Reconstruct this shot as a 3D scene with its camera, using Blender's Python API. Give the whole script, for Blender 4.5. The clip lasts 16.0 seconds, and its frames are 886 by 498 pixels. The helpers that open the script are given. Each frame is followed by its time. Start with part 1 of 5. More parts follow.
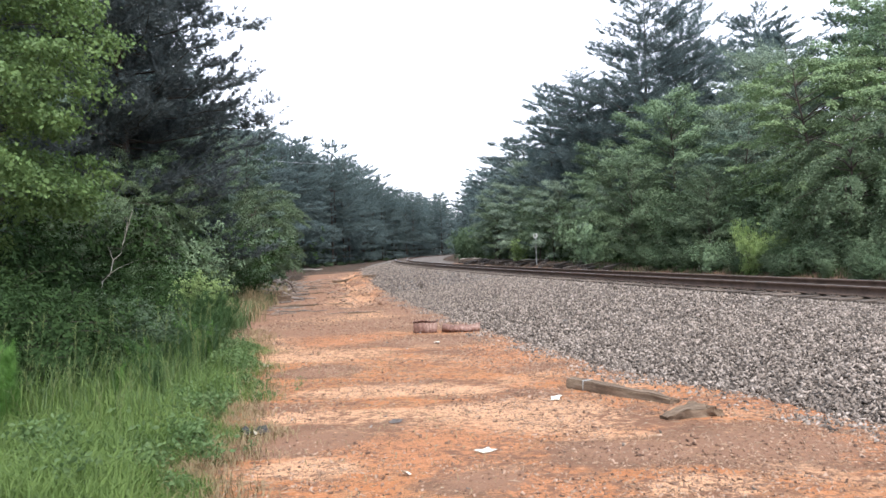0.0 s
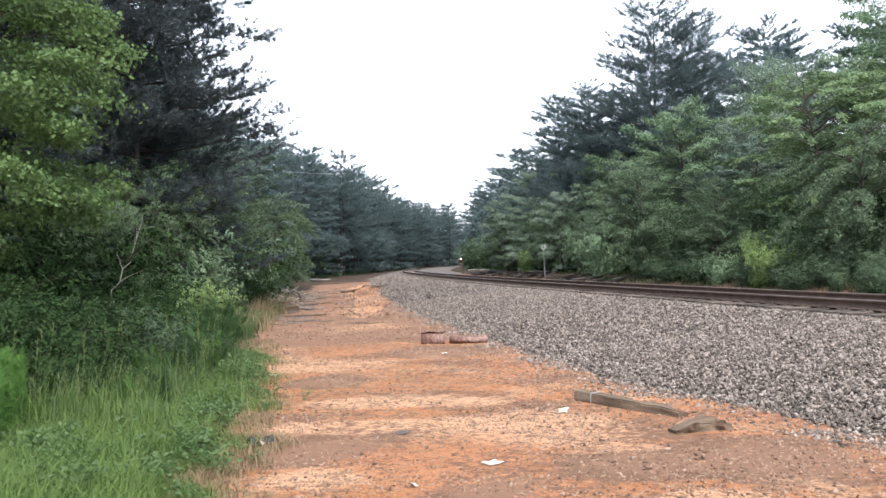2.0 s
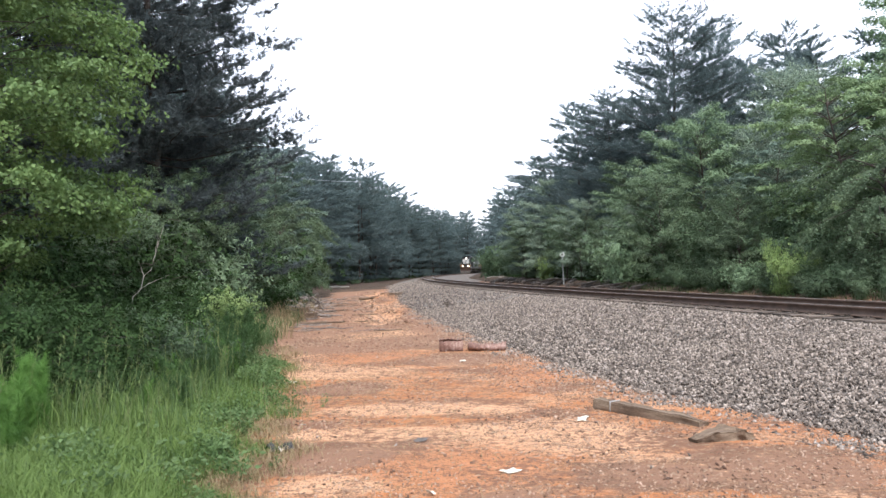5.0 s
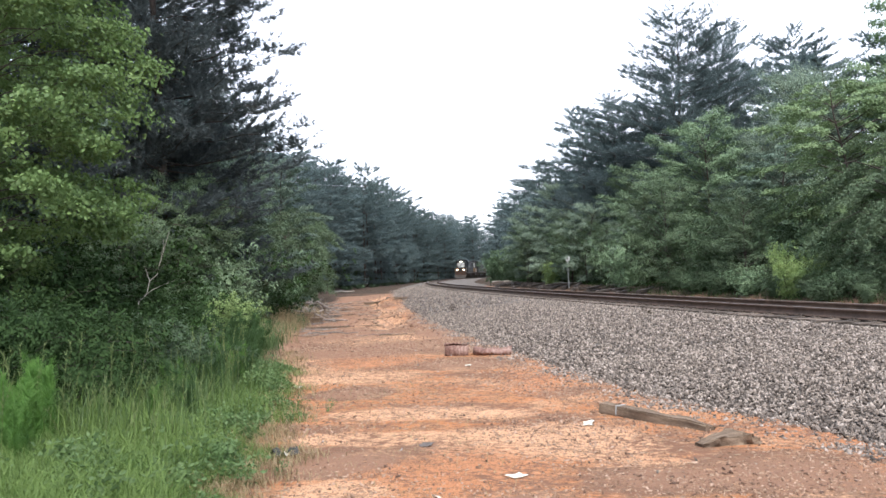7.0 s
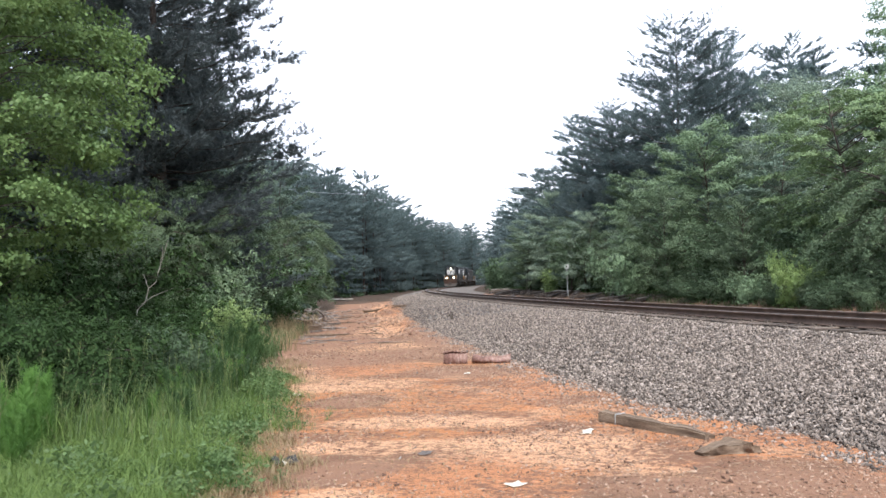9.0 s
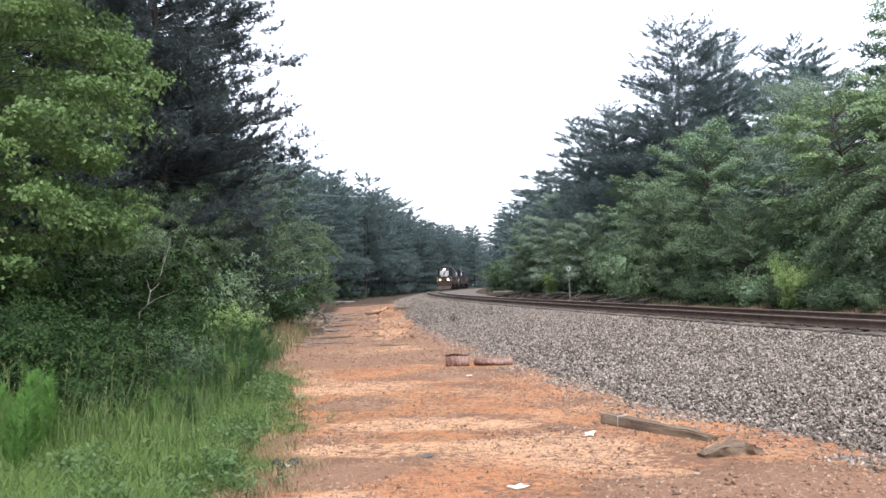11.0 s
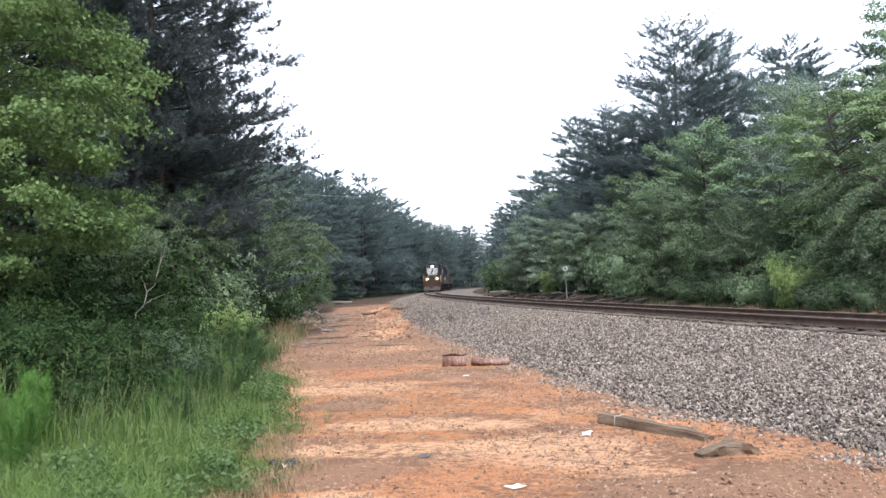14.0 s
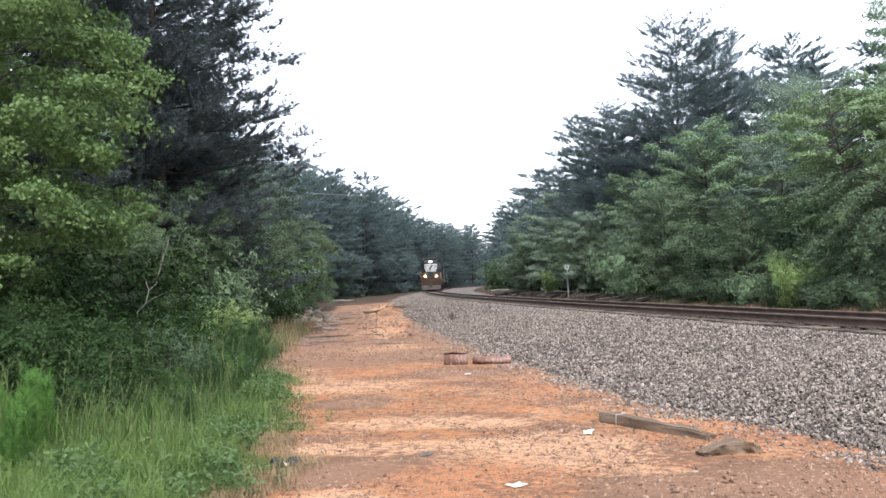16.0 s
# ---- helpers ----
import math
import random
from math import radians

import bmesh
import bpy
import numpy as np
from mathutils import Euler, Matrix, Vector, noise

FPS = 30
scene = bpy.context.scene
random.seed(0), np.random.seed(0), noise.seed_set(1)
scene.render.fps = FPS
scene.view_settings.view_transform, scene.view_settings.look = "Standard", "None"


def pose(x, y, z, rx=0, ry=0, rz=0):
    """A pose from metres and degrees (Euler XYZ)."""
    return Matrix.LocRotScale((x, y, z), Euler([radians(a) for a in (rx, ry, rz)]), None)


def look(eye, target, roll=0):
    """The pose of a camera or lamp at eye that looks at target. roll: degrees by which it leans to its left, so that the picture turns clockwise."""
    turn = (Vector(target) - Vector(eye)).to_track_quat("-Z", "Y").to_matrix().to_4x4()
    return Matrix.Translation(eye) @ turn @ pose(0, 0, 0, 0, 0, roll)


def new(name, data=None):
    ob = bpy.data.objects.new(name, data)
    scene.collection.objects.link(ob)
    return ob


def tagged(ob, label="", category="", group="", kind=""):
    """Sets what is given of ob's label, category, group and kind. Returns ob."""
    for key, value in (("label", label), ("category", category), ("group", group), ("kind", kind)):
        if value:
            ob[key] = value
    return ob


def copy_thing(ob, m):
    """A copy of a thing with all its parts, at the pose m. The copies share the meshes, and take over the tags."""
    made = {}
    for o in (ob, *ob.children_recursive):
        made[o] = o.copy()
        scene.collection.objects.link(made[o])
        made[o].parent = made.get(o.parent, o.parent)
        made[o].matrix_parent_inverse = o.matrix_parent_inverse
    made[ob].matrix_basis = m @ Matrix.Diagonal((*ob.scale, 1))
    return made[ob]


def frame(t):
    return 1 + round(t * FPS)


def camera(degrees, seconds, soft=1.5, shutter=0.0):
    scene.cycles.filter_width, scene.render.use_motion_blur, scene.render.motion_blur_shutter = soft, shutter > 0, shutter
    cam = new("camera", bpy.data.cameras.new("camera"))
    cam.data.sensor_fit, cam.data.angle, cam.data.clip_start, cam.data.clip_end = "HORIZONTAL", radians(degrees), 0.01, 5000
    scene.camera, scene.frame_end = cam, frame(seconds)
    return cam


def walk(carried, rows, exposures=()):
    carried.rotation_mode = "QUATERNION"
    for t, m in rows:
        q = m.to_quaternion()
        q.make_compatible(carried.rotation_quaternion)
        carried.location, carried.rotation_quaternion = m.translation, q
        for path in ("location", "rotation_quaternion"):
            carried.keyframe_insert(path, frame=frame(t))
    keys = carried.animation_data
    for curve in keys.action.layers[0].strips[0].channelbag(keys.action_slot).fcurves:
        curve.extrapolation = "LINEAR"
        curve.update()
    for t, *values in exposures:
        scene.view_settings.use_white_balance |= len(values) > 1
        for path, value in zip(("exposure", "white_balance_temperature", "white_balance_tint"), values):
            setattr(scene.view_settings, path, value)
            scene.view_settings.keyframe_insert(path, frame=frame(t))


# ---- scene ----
# ---- camera ----
cam = camera(60, 16.0, soft=1.55)
EYE = Vector((0.0, 0.0, 1.55))


def aim(turn, tilt, lean):
    """A hand-held view from EYE: degrees turned to the left of +y, tilted up, and leaned."""
    a, b = radians(turn), radians(tilt)
    way = Vector((-math.sin(a) * math.cos(b), math.cos(a) * math.cos(b), math.sin(b)))
    return look(EYE, EYE + way, lean)


TURNS = [
    (0.0, 0.000, 0.211, -2.000), (0.5, 0.371, 0.504, -1.851), (1.0, 0.642, 0.775, -1.849), (1.5, 0.782, 0.921, -1.761),
    (2.0, 0.581, 1.042, -1.616), (2.5, -0.087, 1.119, -1.587), (3.0, 0.252, 1.361, -1.759), (3.5, 0.829, 1.539, -1.606),
    (4.0, 1.280, 1.595, -1.517), (6.5, 2.330, 1.732, -1.676), (7.0, 2.302, 1.965, -1.695), (7.5, 2.265, 2.115, -1.705),
    (8.0, 2.265, 2.258, -1.681), (8.5, 2.257, 2.445, -1.658), (9.0, 2.220, 2.551, -1.632), (11.5, 2.356, 2.731, -1.782),
    (12.0, 2.089, 2.597, -1.898), (12.5, 1.832, 2.397, -1.980), (13.0, 1.834, 2.550, -1.896), (13.5, 2.041, 2.752, -1.807),
    (14.0, 2.112, 2.726, -1.828), (14.5, 2.225, 2.849, -1.771), (15.0, 2.363, 3.028, -1.707), (15.5, 2.262, 2.935, -1.677),
    (16.0, 2.233, 2.614, -1.795),
]
walk(cam, [(t, aim(a, b, c)) for t, a, b, c in TURNS], exposures=[(0.0, 1.17, 5960, 13), (16.0, 1.17, 5960, 13)])

# ---- world, sun ----
SUN_EL, SUN_AZ = radians(60), radians(168)
world = bpy.data.worlds.new("overcast_sky")
scene.world = world
world.use_nodes = True
wn, wl = world.node_tree.nodes, world.node_tree.links
wn.clear()
w_out = wn.new("ShaderNodeOutputWorld")
w_sky = wn.new("ShaderNodeTexSky")
w_sky.sky_type, w_sky.sun_disc = "NISHITA", False
w_sky.sun_elevation, w_sky.sun_rotation = SUN_EL, SUN_AZ
w_sky.dust_density = 3.0
w_bg = wn.new("ShaderNodeBackground")
w_bg.inputs["Strength"].default_value = 0.05
wl.new(w_sky.outputs["Color"], w_bg.inputs["Color"])
w_co = wn.new("ShaderNodeTexCoord")
w_noise = wn.new("ShaderNodeTexNoise")
w_noise.inputs["Scale"].default_value = 1.6
w_noise.inputs["Detail"].default_value = 4.0
wl.new(w_co.outputs["Generated"], w_noise.inputs["Vector"])
w_ramp = wn.new("ShaderNodeValToRGB")
w_ramp.color_ramp.elements[0].position, w_ramp.color_ramp.elements[1].position = 0.20, 0.46
w_ramp.color_ramp.elements[0].color = (0.50, 0.62, 0.70, 1)
w_ramp.color_ramp.elements[1].color = (1.0, 1.0, 1.0, 1)
w_sep = wn.new("ShaderNodeSeparateXYZ")
wl.new(w_co.outputs["Generated"], w_sep.inputs[0])
w_mul = wn.new("ShaderNodeMath")
w_mul.operation = "MULTIPLY_ADD"
w_mul.inputs[1].default_value = -0.42
wl.new(w_sep.outputs["Z"], w_mul.inputs[0])
wl.new(w_noise.outputs["Fac"], w_mul.inputs[2])
wl.new(w_mul.outputs[0], w_ramp.inputs["Fac"])
w_cloud = wn.new("ShaderNodeBackground")
w_cloud.inputs["Strength"].default_value = 0.76
wl.new(w_ramp.outputs["Color"], w_cloud.inputs["Color"])
w_add = wn.new("ShaderNodeAddShader")
wl.new(w_bg.outputs[0], w_add.inputs[0])
wl.new(w_cloud.outputs[0], w_add.inputs[1])
wl.new(w_add.outputs[0], w_out.inputs["Surface"])

sun = new("sun", bpy.data.lights.new("sun", "SUN"))
sun.data.energy, sun.data.angle, sun.data.color = 2.6, radians(14), (1.0, 0.95, 0.86)
sun_way = Vector((math.sin(SUN_AZ) * math.cos(SUN_EL), math.cos(SUN_AZ) * math.cos(SUN_EL), math.sin(SUN_EL)))
sun.matrix_basis = look(sun_way * 100, (0, 0, 0))


# ---- materials ----
def mat(name, colors, scale=6.0, fine=60.0, rough=0.85, bump=0.4, bump_dist=0.02, metal=0.0, spec=0.3, vary=0.0, island=0.0, stretch=None):
    """Two scales of noise run through a ramp of base colours, with a relief; vary: brightness from thing to thing."""
    m = bpy.data.materials.new(name)
    m.use_nodes = True
    n, l = m.node_tree.nodes, m.node_tree.links
    b = n["Principled BSDF"]
    b.inputs["Roughness"].default_value = rough
    b.inputs["Metallic"].default_value = metal
    b.inputs["Specular IOR Level"].default_value = spec
    co = n.new("ShaderNodeTexCoord")
    vec = co.outputs["Object"]
    if stretch:
        mp = n.new("ShaderNodeMapping")
        mp.inputs["Scale"].default_value = stretch
        l.new(vec, mp.inputs["Vector"])
        vec = mp.outputs[0]
    n1, n2 = n.new("ShaderNodeTexNoise"), n.new("ShaderNodeTexNoise")
    n1.inputs["Scale"].default_value, n2.inputs["Scale"].default_value = scale, fine
    n1.inputs["Detail"].default_value, n2.inputs["Detail"].default_value = 5, 4
    l.new(vec, n1.inputs["Vector"])
    l.new(vec, n2.inputs["Vector"])
    mx = n.new("ShaderNodeMix")
    mx.inputs["Factor"].default_value = 0.4
    l.new(n1.outputs["Fac"], mx.inputs["A"])
    l.new(n2.outputs["Fac"], mx.inputs["B"])
    r = n.new("ShaderNodeValToRGB")
    el = r.color_ramp.elements
    for i, c in enumerate(colors):
        p = 0.3 + 0.4 * i / max(1, len(colors) - 1)
        e = el[i] if i < 2 else el.new(p)
        e.position, e.color = p, (*c, 1)
    fac = mx.outputs["Result"]
    if island:
        g = n.new("ShaderNodeNewGeometry")
        m2 = n.new("ShaderNodeMix")
        m2.inputs["Factor"].default_value = island
        l.new(fac, m2.inputs["A"])
        mr = n.new("ShaderNodeMapRange")
        mr.inputs["To Min"].default_value, mr.inputs["To Max"].default_value = 0.2, 0.80
        l.new(g.outputs["Random Per Island"], mr.inputs["Value"])
        l.new(mr.outputs[0], m2.inputs["B"])
        fac = m2.outputs["Result"]
    l.new(fac, r.inputs["Fac"])
    col = r.outputs["Color"]
    if vary:
        o = n.new("ShaderNodeObjectInfo")
        mr = n.new("ShaderNodeMapRange")
        mr.inputs["To Min"].default_value, mr.inputs["To Max"].default_value = 1 - vary, 1 + vary
        l.new(o.outputs["Random"], mr.inputs["Value"])
        hs = n.new("ShaderNodeHueSaturation")
        l.new(mr.outputs[0], hs.inputs["Value"])
        l.new(col, hs.inputs["Color"])
        col = hs.outputs["Color"]
    l.new(col, b.inputs["Base Color"])
    if bump:
        bp = n.new("ShaderNodeBump")
        bp.inputs["Strength"].default_value, bp.inputs["Distance"].default_value = bump, bump_dist
        l.new(mx.outputs["Result"], bp.inputs["Height"])
        l.new(bp.outputs[0], b.inputs["Normal"])
    return m


def leaf_mat(name, dark, light, glow=0.35, vary=0.2, rough=0.55):
    """Leaves: colour from leaf to leaf and plant to plant, with light coming through."""
    m = bpy.data.materials.new(name)
    m.use_nodes = True
    n, l = m.node_tree.nodes, m.node_tree.links
    b, out = n["Principled BSDF"], n["Material Output"]
    b.inputs["Roughness"].default_value = rough
    b.inputs["Specular IOR Level"].default_value = 0.25
    g = n.new("ShaderNodeNewGeometry")
    mx = n.new("ShaderNodeMix")
    mx.data_type = "RGBA"
    mx.inputs["A"].default_value, mx.inputs["B"].default_value = (*dark, 1), (*light, 1)
    co = n.new("ShaderNodeTexCoord")
    ns = n.new("ShaderNodeTexNoise")
    ns.inputs["Scale"].default_value = 0.9
    l.new(co.outputs["Object"], ns.inputs["Vector"])
    av = n.new("ShaderNodeMix")
    av.inputs["Factor"].default_value = 0.68
    l.new(g.outputs["Random Per Island"], av.inputs["A"])
    l.new(ns.outputs["Fac"], av.inputs["B"])
    l.new(av.outputs["Result"], mx.inputs["Factor"])
    o = n.new("ShaderNodeObjectInfo")
    mr = n.new("ShaderNodeMapRange")
    mr.inputs["To Min"].default_value, mr.inputs["To Max"].default_value = 1 - vary, 1 + vary
    l.new(o.outputs["Random"], mr.inputs["Value"])
    hs = n.new("ShaderNodeHueSaturation")
    l.new(mr.outputs[0], hs.inputs["Value"])
    l.new(mx.outputs["Result"], hs.inputs["Color"])
    l.new(hs.outputs["Color"], b.inputs["Base Color"])
    tr = n.new("ShaderNodeBsdfTranslucent")
    l.new(hs.outputs["Color"], tr.inputs["Color"])
    ms = n.new("ShaderNodeMixShader")
    ms.inputs[0].default_value = glow
    l.new(b.outputs[0], ms.inputs[1])
    l.new(tr.outputs[0], ms.inputs[2])
    l.new(ms.outputs[0], out.inputs["Surface"])
    return m


def plain(name, color, rough=0.5, metal=0.0, glow=0.0):
    m = bpy.data.materials.new(name)
    m.use_nodes = True
    b = m.node_tree.nodes["Principled BSDF"]
    b.inputs["Base Color"].default_value = (*color, 1)
    b.inputs["Roughness"].default_value, b.inputs["Metallic"].default_value = rough, metal
    if glow:
        b.inputs["Emission Color"].default_value = (*color, 1)
        b.inputs["Emission Strength"].default_value = glow
    return m


def ground_mat():
    """Red clay with pale sand, worn brown gravelly dirt and, by the zone painted on the sheet, forest litter."""
    m = bpy.data.materials.new("red_clay_ground")
    m.use_nodes = True
    n, l = m.node_tree.nodes, m.node_tree.links
    b = n["Principled BSDF"]
    b.inputs["Roughness"].default_value = 0.95
    b.inputs["Specular IOR Level"].default_value = 0.15
    co = n.new("ShaderNodeTexCoord")

    def noise_at(scale, detail=5, stretch=None, rough=0.55):
        t = n.new("ShaderNodeTexNoise")
        t.inputs["Scale"].default_value, t.inputs["Detail"].default_value = scale, detail
        t.inputs["Roughness"].default_value = rough
        if stretch:
            mp = n.new("ShaderNodeMapping")
            mp.inputs["Scale"].default_value = stretch
            mp.inputs["Rotation"].default_value = (0, 0, 0.25)
            l.new(co.outputs["Object"], mp.inputs["Vector"])
            l.new(mp.outputs[0], t.inputs["Vector"])
        else:
            l.new(co.outputs["Object"], t.inputs["Vector"])
        return t.outputs["Fac"]

    def att(name):
        a = n.new("ShaderNodeAttribute")
        a.attribute_name = name
        return a.outputs["Fac"]

    def ramp(fac, lo, hi):
        r = n.new("ShaderNodeMapRange")
        r.interpolation_type = "SMOOTHSTEP"
        r.inputs["From Min"].default_value, r.inputs["From Max"].default_value = lo, hi
        l.new(fac, r.inputs["Value"])
        return r.outputs[0]

    def add(a, b2, k=1.0):
        x = n.new("ShaderNodeMath")
        x.operation = "MULTIPLY_ADD"
        x.inputs[1].default_value = k
        l.new(b2, x.inputs[0])
        l.new(a, x.inputs[2])
        return x.outputs[0]

    def mix(fac, a, c):
        x = n.new("ShaderNodeMix")
        x.data_type = "RGBA"
        l.new(fac, x.inputs["Factor"])
        if isinstance(a, tuple):
            x.inputs["A"].default_value = (*a, 1)
        else:
            l.new(a, x.inputs["A"])
        if isinstance(c, tuple):
            x.inputs["B"].default_value = (*c, 1)
        else:
            l.new(c, x.inputs["B"])
        return x.outputs["Result"]

    big, mid, fine, grit = noise_at(0.9, 6, (0.8, 1.1, 1)), noise_at(4.0, 6, (0.8, 1.4, 1)), noise_at(22.0, 5), noise_at(110.0, 3)
    big2 = noise_at(0.85, 7, (1.0, 1.25, 1), 0.68)
    c = mix(ramp(mid, 0.35, 0.65), (0.385, 0.158, 0.070), (0.440, 0.216, 0.108))
    c = mix(ramp(add(add(big, mid, 0.5), att("dirt"), 0.62), 0.70, 0.92), c, (0.190, 0.112, 0.074))
    c = mix(ramp(add(add(big2, fine, 0.35), att("pale"), 0.42), 0.66, 0.88), c, (0.550, 0.322, 0.190))
    c = mix(ramp(add(fine, att("orange"), 0.42), 0.56, 0.92), c, (0.43, 0.192, 0.096))
    chips = noise_at(48.0, 3, None, 0.7)
    c = mix(ramp(add(add(chips, mid, 0.35), att("dirt"), 0.06), 0.735, 0.80), c, (0.165, 0.092, 0.054))
    c = mix(ramp(add(chips, big, 0.25), 0.50, 0.43), c, (0.515, 0.310, 0.184))
    c = mix(ramp(add(grit, mid, 0.45), 0.79, 0.90), c, (0.123, 0.069, 0.042))
    c = mix(ramp(add(grit, fine, 0.4), 0.56, 0.45), c, (0.485, 0.285, 0.170))
    mott = noise_at(11.0, 6, (0.9, 1.1, 1), 0.72)
    c = mix(ramp(add(mott, big, 0.4), 0.69, 0.80), c, (0.190, 0.100, 0.062))
    c = mix(ramp(add(mott, mid, 0.3), 0.53, 0.45), c, (0.545, 0.308, 0.180))
    c = mix(ramp(add(mott, att("dirt"), 0.5), 0.74, 1.0), c, (0.238, 0.134, 0.086))
    litter = mix(ramp(fine, 0.35, 0.65), (0.030, 0.022, 0.015), (0.085, 0.056, 0.038))
    c = mix(ramp(add(att("litter"), mid, 0.4), 0.55, 0.85), c, litter)
    tone = n.new("ShaderNodeHueSaturation")
    tone.inputs["Saturation"].default_value, tone.inputs["Value"].default_value = 1.03, 0.95
    l.new(c, tone.inputs["Color"])
    l.new(tone.outputs[0], b.inputs["Base Color"])
    hgt = add(add(fine, grit, 0.5), mid, 0.8)
    bp = n.new("ShaderNodeBump")
    bp.inputs["Strength"].default_value, bp.inputs["Distance"].default_value = 0.9, 0.035
    l.new(hgt, bp.inputs["Height"])
    l.new(bp.outputs[0], b.inputs["Normal"])
    return m


M_GROUND = ground_mat()
M_BALLAST = mat("grey_ballast_bed", [(0.05, 0.041, 0.035), (0.115, 0.095, 0.08), (0.19, 0.162, 0.14)], 14, 45, 0.9, 1.0, 0.05)
M_STONE = mat("crushed_granite", [(0.054, 0.042, 0.033), (0.118, 0.094, 0.076), (0.188, 0.150, 0.122), (0.350, 0.288, 0.240)], 5, 40, 0.85, 0.4, 0.01, island=0.72)
M_STONE_ONE = mat("crushed_granite_single", [(0.054, 0.042, 0.033), (0.118, 0.094, 0.076), (0.188, 0.150, 0.122), (0.350, 0.288, 0.240)], 1.2, 6, 0.85, 0.4, 0.1, vary=0.45)
M_PEBBLE = mat("clay_pebbles", [(0.085, 0.048, 0.032), (0.20, 0.115, 0.074), (0.29, 0.185, 0.122), (0.37, 0.252, 0.178)], 9, 60, 0.95, 0.4, 0.01, island=0.7)
M_STRAW = mat("dry_straw", [(0.12, 0.074, 0.047), (0.20, 0.126, 0.080), (0.32, 0.23, 0.155)], 3, 30, 0.9, 0.2, 0.01, island=0.8)
M_RAIL = mat("rusty_rail_side", [(0.05, 0.035, 0.028), (0.115, 0.075, 0.055), (0.17, 0.11, 0.08)], 4, 50, 0.75, 0.3, 0.005, 0.2)
M_HEAD = mat("worn_rail_head", [(0.24, 0.21, 0.19), (0.36, 0.33, 0.31)], 2, 40, 0.42, 0.1, 0.002, 0.85)
M_TIE = mat("creosoted_tie", [(0.03, 0.024, 0.02), (0.085, 0.065, 0.05), (0.16, 0.125, 0.1)], 3, 40, 0.9, 0.7, 0.02, vary=0.35, stretch=(1, 8, 8))
M_OLDTIE = mat("sun_bleached_tie", [(0.018, 0.014, 0.012), (0.055, 0.044, 0.037), (0.16, 0.132, 0.112)], 3, 30, 0.95, 0.7, 0.02, vary=0.6, stretch=(1, 8, 8))
M_OLDWOOD = mat("weathered_timber", [(0.05, 0.033, 0.022), (0.135, 0.092, 0.060), (0.25, 0.185, 0.128)], 2.5, 26, 0.95, 0.8, 0.02, stretch=(1, 9, 9))
M_GREYWOOD = mat("grey_driftwood", [(0.07, 0.056, 0.047), (0.17, 0.143, 0.122), (0.32, 0.28, 0.245)], 4, 30, 0.95, 0.7, 0.02, vary=0.25)
M_BARK = mat("rough_bark", [(0.022, 0.017, 0.014), (0.055, 0.042, 0.034), (0.10, 0.08, 0.065)], 5, 30, 0.95, 0.9, 0.03, vary=0.25, stretch=(4, 4, 1))
M_PALEBARK = mat("pale_dead_wood", [(0.20, 0.17, 0.14), (0.40, 0.36, 0.31)], 5, 30, 0.9, 0.5, 0.02)
M_RUST = mat("rusted_corrugated_steel", [(0.07, 0.036, 0.028), (0.18, 0.098, 0.074), (0.36, 0.255, 0.21)], 4, 30, 0.85, 0.4, 0.01, 0.15)
M_PAPER = mat("dirty_white_paper", [(0.44, 0.40, 0.31), (0.62, 0.58, 0.49)], 20, 80, 0.8, 0.3, 0.01)
M_BLACKBAG = mat("black_plastic_scrap", [(0.02, 0.019, 0.018), (0.075, 0.07, 0.066)], 15, 60, 0.96, 0.5, 0.01)
M_DARKSCRAP = mat("dirty_dark_scrap", [(0.045, 0.038, 0.034), (0.15, 0.122, 0.105)], 15, 60, 0.98, 0.5, 0.01)
M_POST = mat("galvanised_post", [(0.25, 0.25, 0.24), (0.42, 0.42, 0.40)], 8, 60, 0.55, 0.2, 0.005, 0.3)
M_SIGN = mat("weathered_white_enamel", [(0.42, 0.42, 0.39), (0.58, 0.58, 0.55)], 12, 60, 0.5, 0.1, 0.003)
M_CABLE = plain("pale_cable", (0.35, 0.36, 0.36), 0.6)

L_MAPLE = leaf_mat("yellow_green_leaves", (0.056, 0.104, 0.034), (0.165, 0.232, 0.072), 0.34)
L_BROAD = leaf_mat("mid_green_leaves", (0.090, 0.150, 0.080), (0.238, 0.312, 0.168), 0.2, 0.28)
L_LIGHT = leaf_mat("light_green_leaves", (0.108, 0.168, 0.074), (0.238, 0.312, 0.142), 0.26, 0.22)
L_DEEP = leaf_mat("deep_green_leaves", (0.066, 0.106, 0.078), (0.165, 0.215, 0.152), 0.28)
# far leaves: distance haze put into the colour, paler and bluer
L_FAR = leaf_mat("hazed_blue_leaves", (0.070, 0.098, 0.096), (0.140, 0.175, 0.168), 0.3)
# shade under the wood's edge is put into this near-black green and low sheen
L_SHADE_PAINT = leaf_mat("painted_shade_leaves", (0.013, 0.028, 0.009), (0.043, 0.074, 0.023), 0.2, 0.2, 0.85)
L_SHADE_PAINT.node_tree.nodes["Principled BSDF"].inputs["Specular IOR Level"].default_value = 0.1
L_UNDER = leaf_mat("undergrowth_leaves", (0.034, 0.060, 0.030), (0.096, 0.138, 0.066), 0.25, 0.25, 0.7)
L_GREY = leaf_mat("grey_green_leaves", (0.125, 0.178, 0.125), (0.250, 0.300, 0.208), 0.3)
L_MIDGREY = leaf_mat("dull_green_leaves", (0.066, 0.104, 0.056), (0.150, 0.196, 0.102), 0.28)
L_LIME = leaf_mat("lime_green_leaves", (0.14, 0.21, 0.065), (0.27, 0.345, 0.125), 0.4)
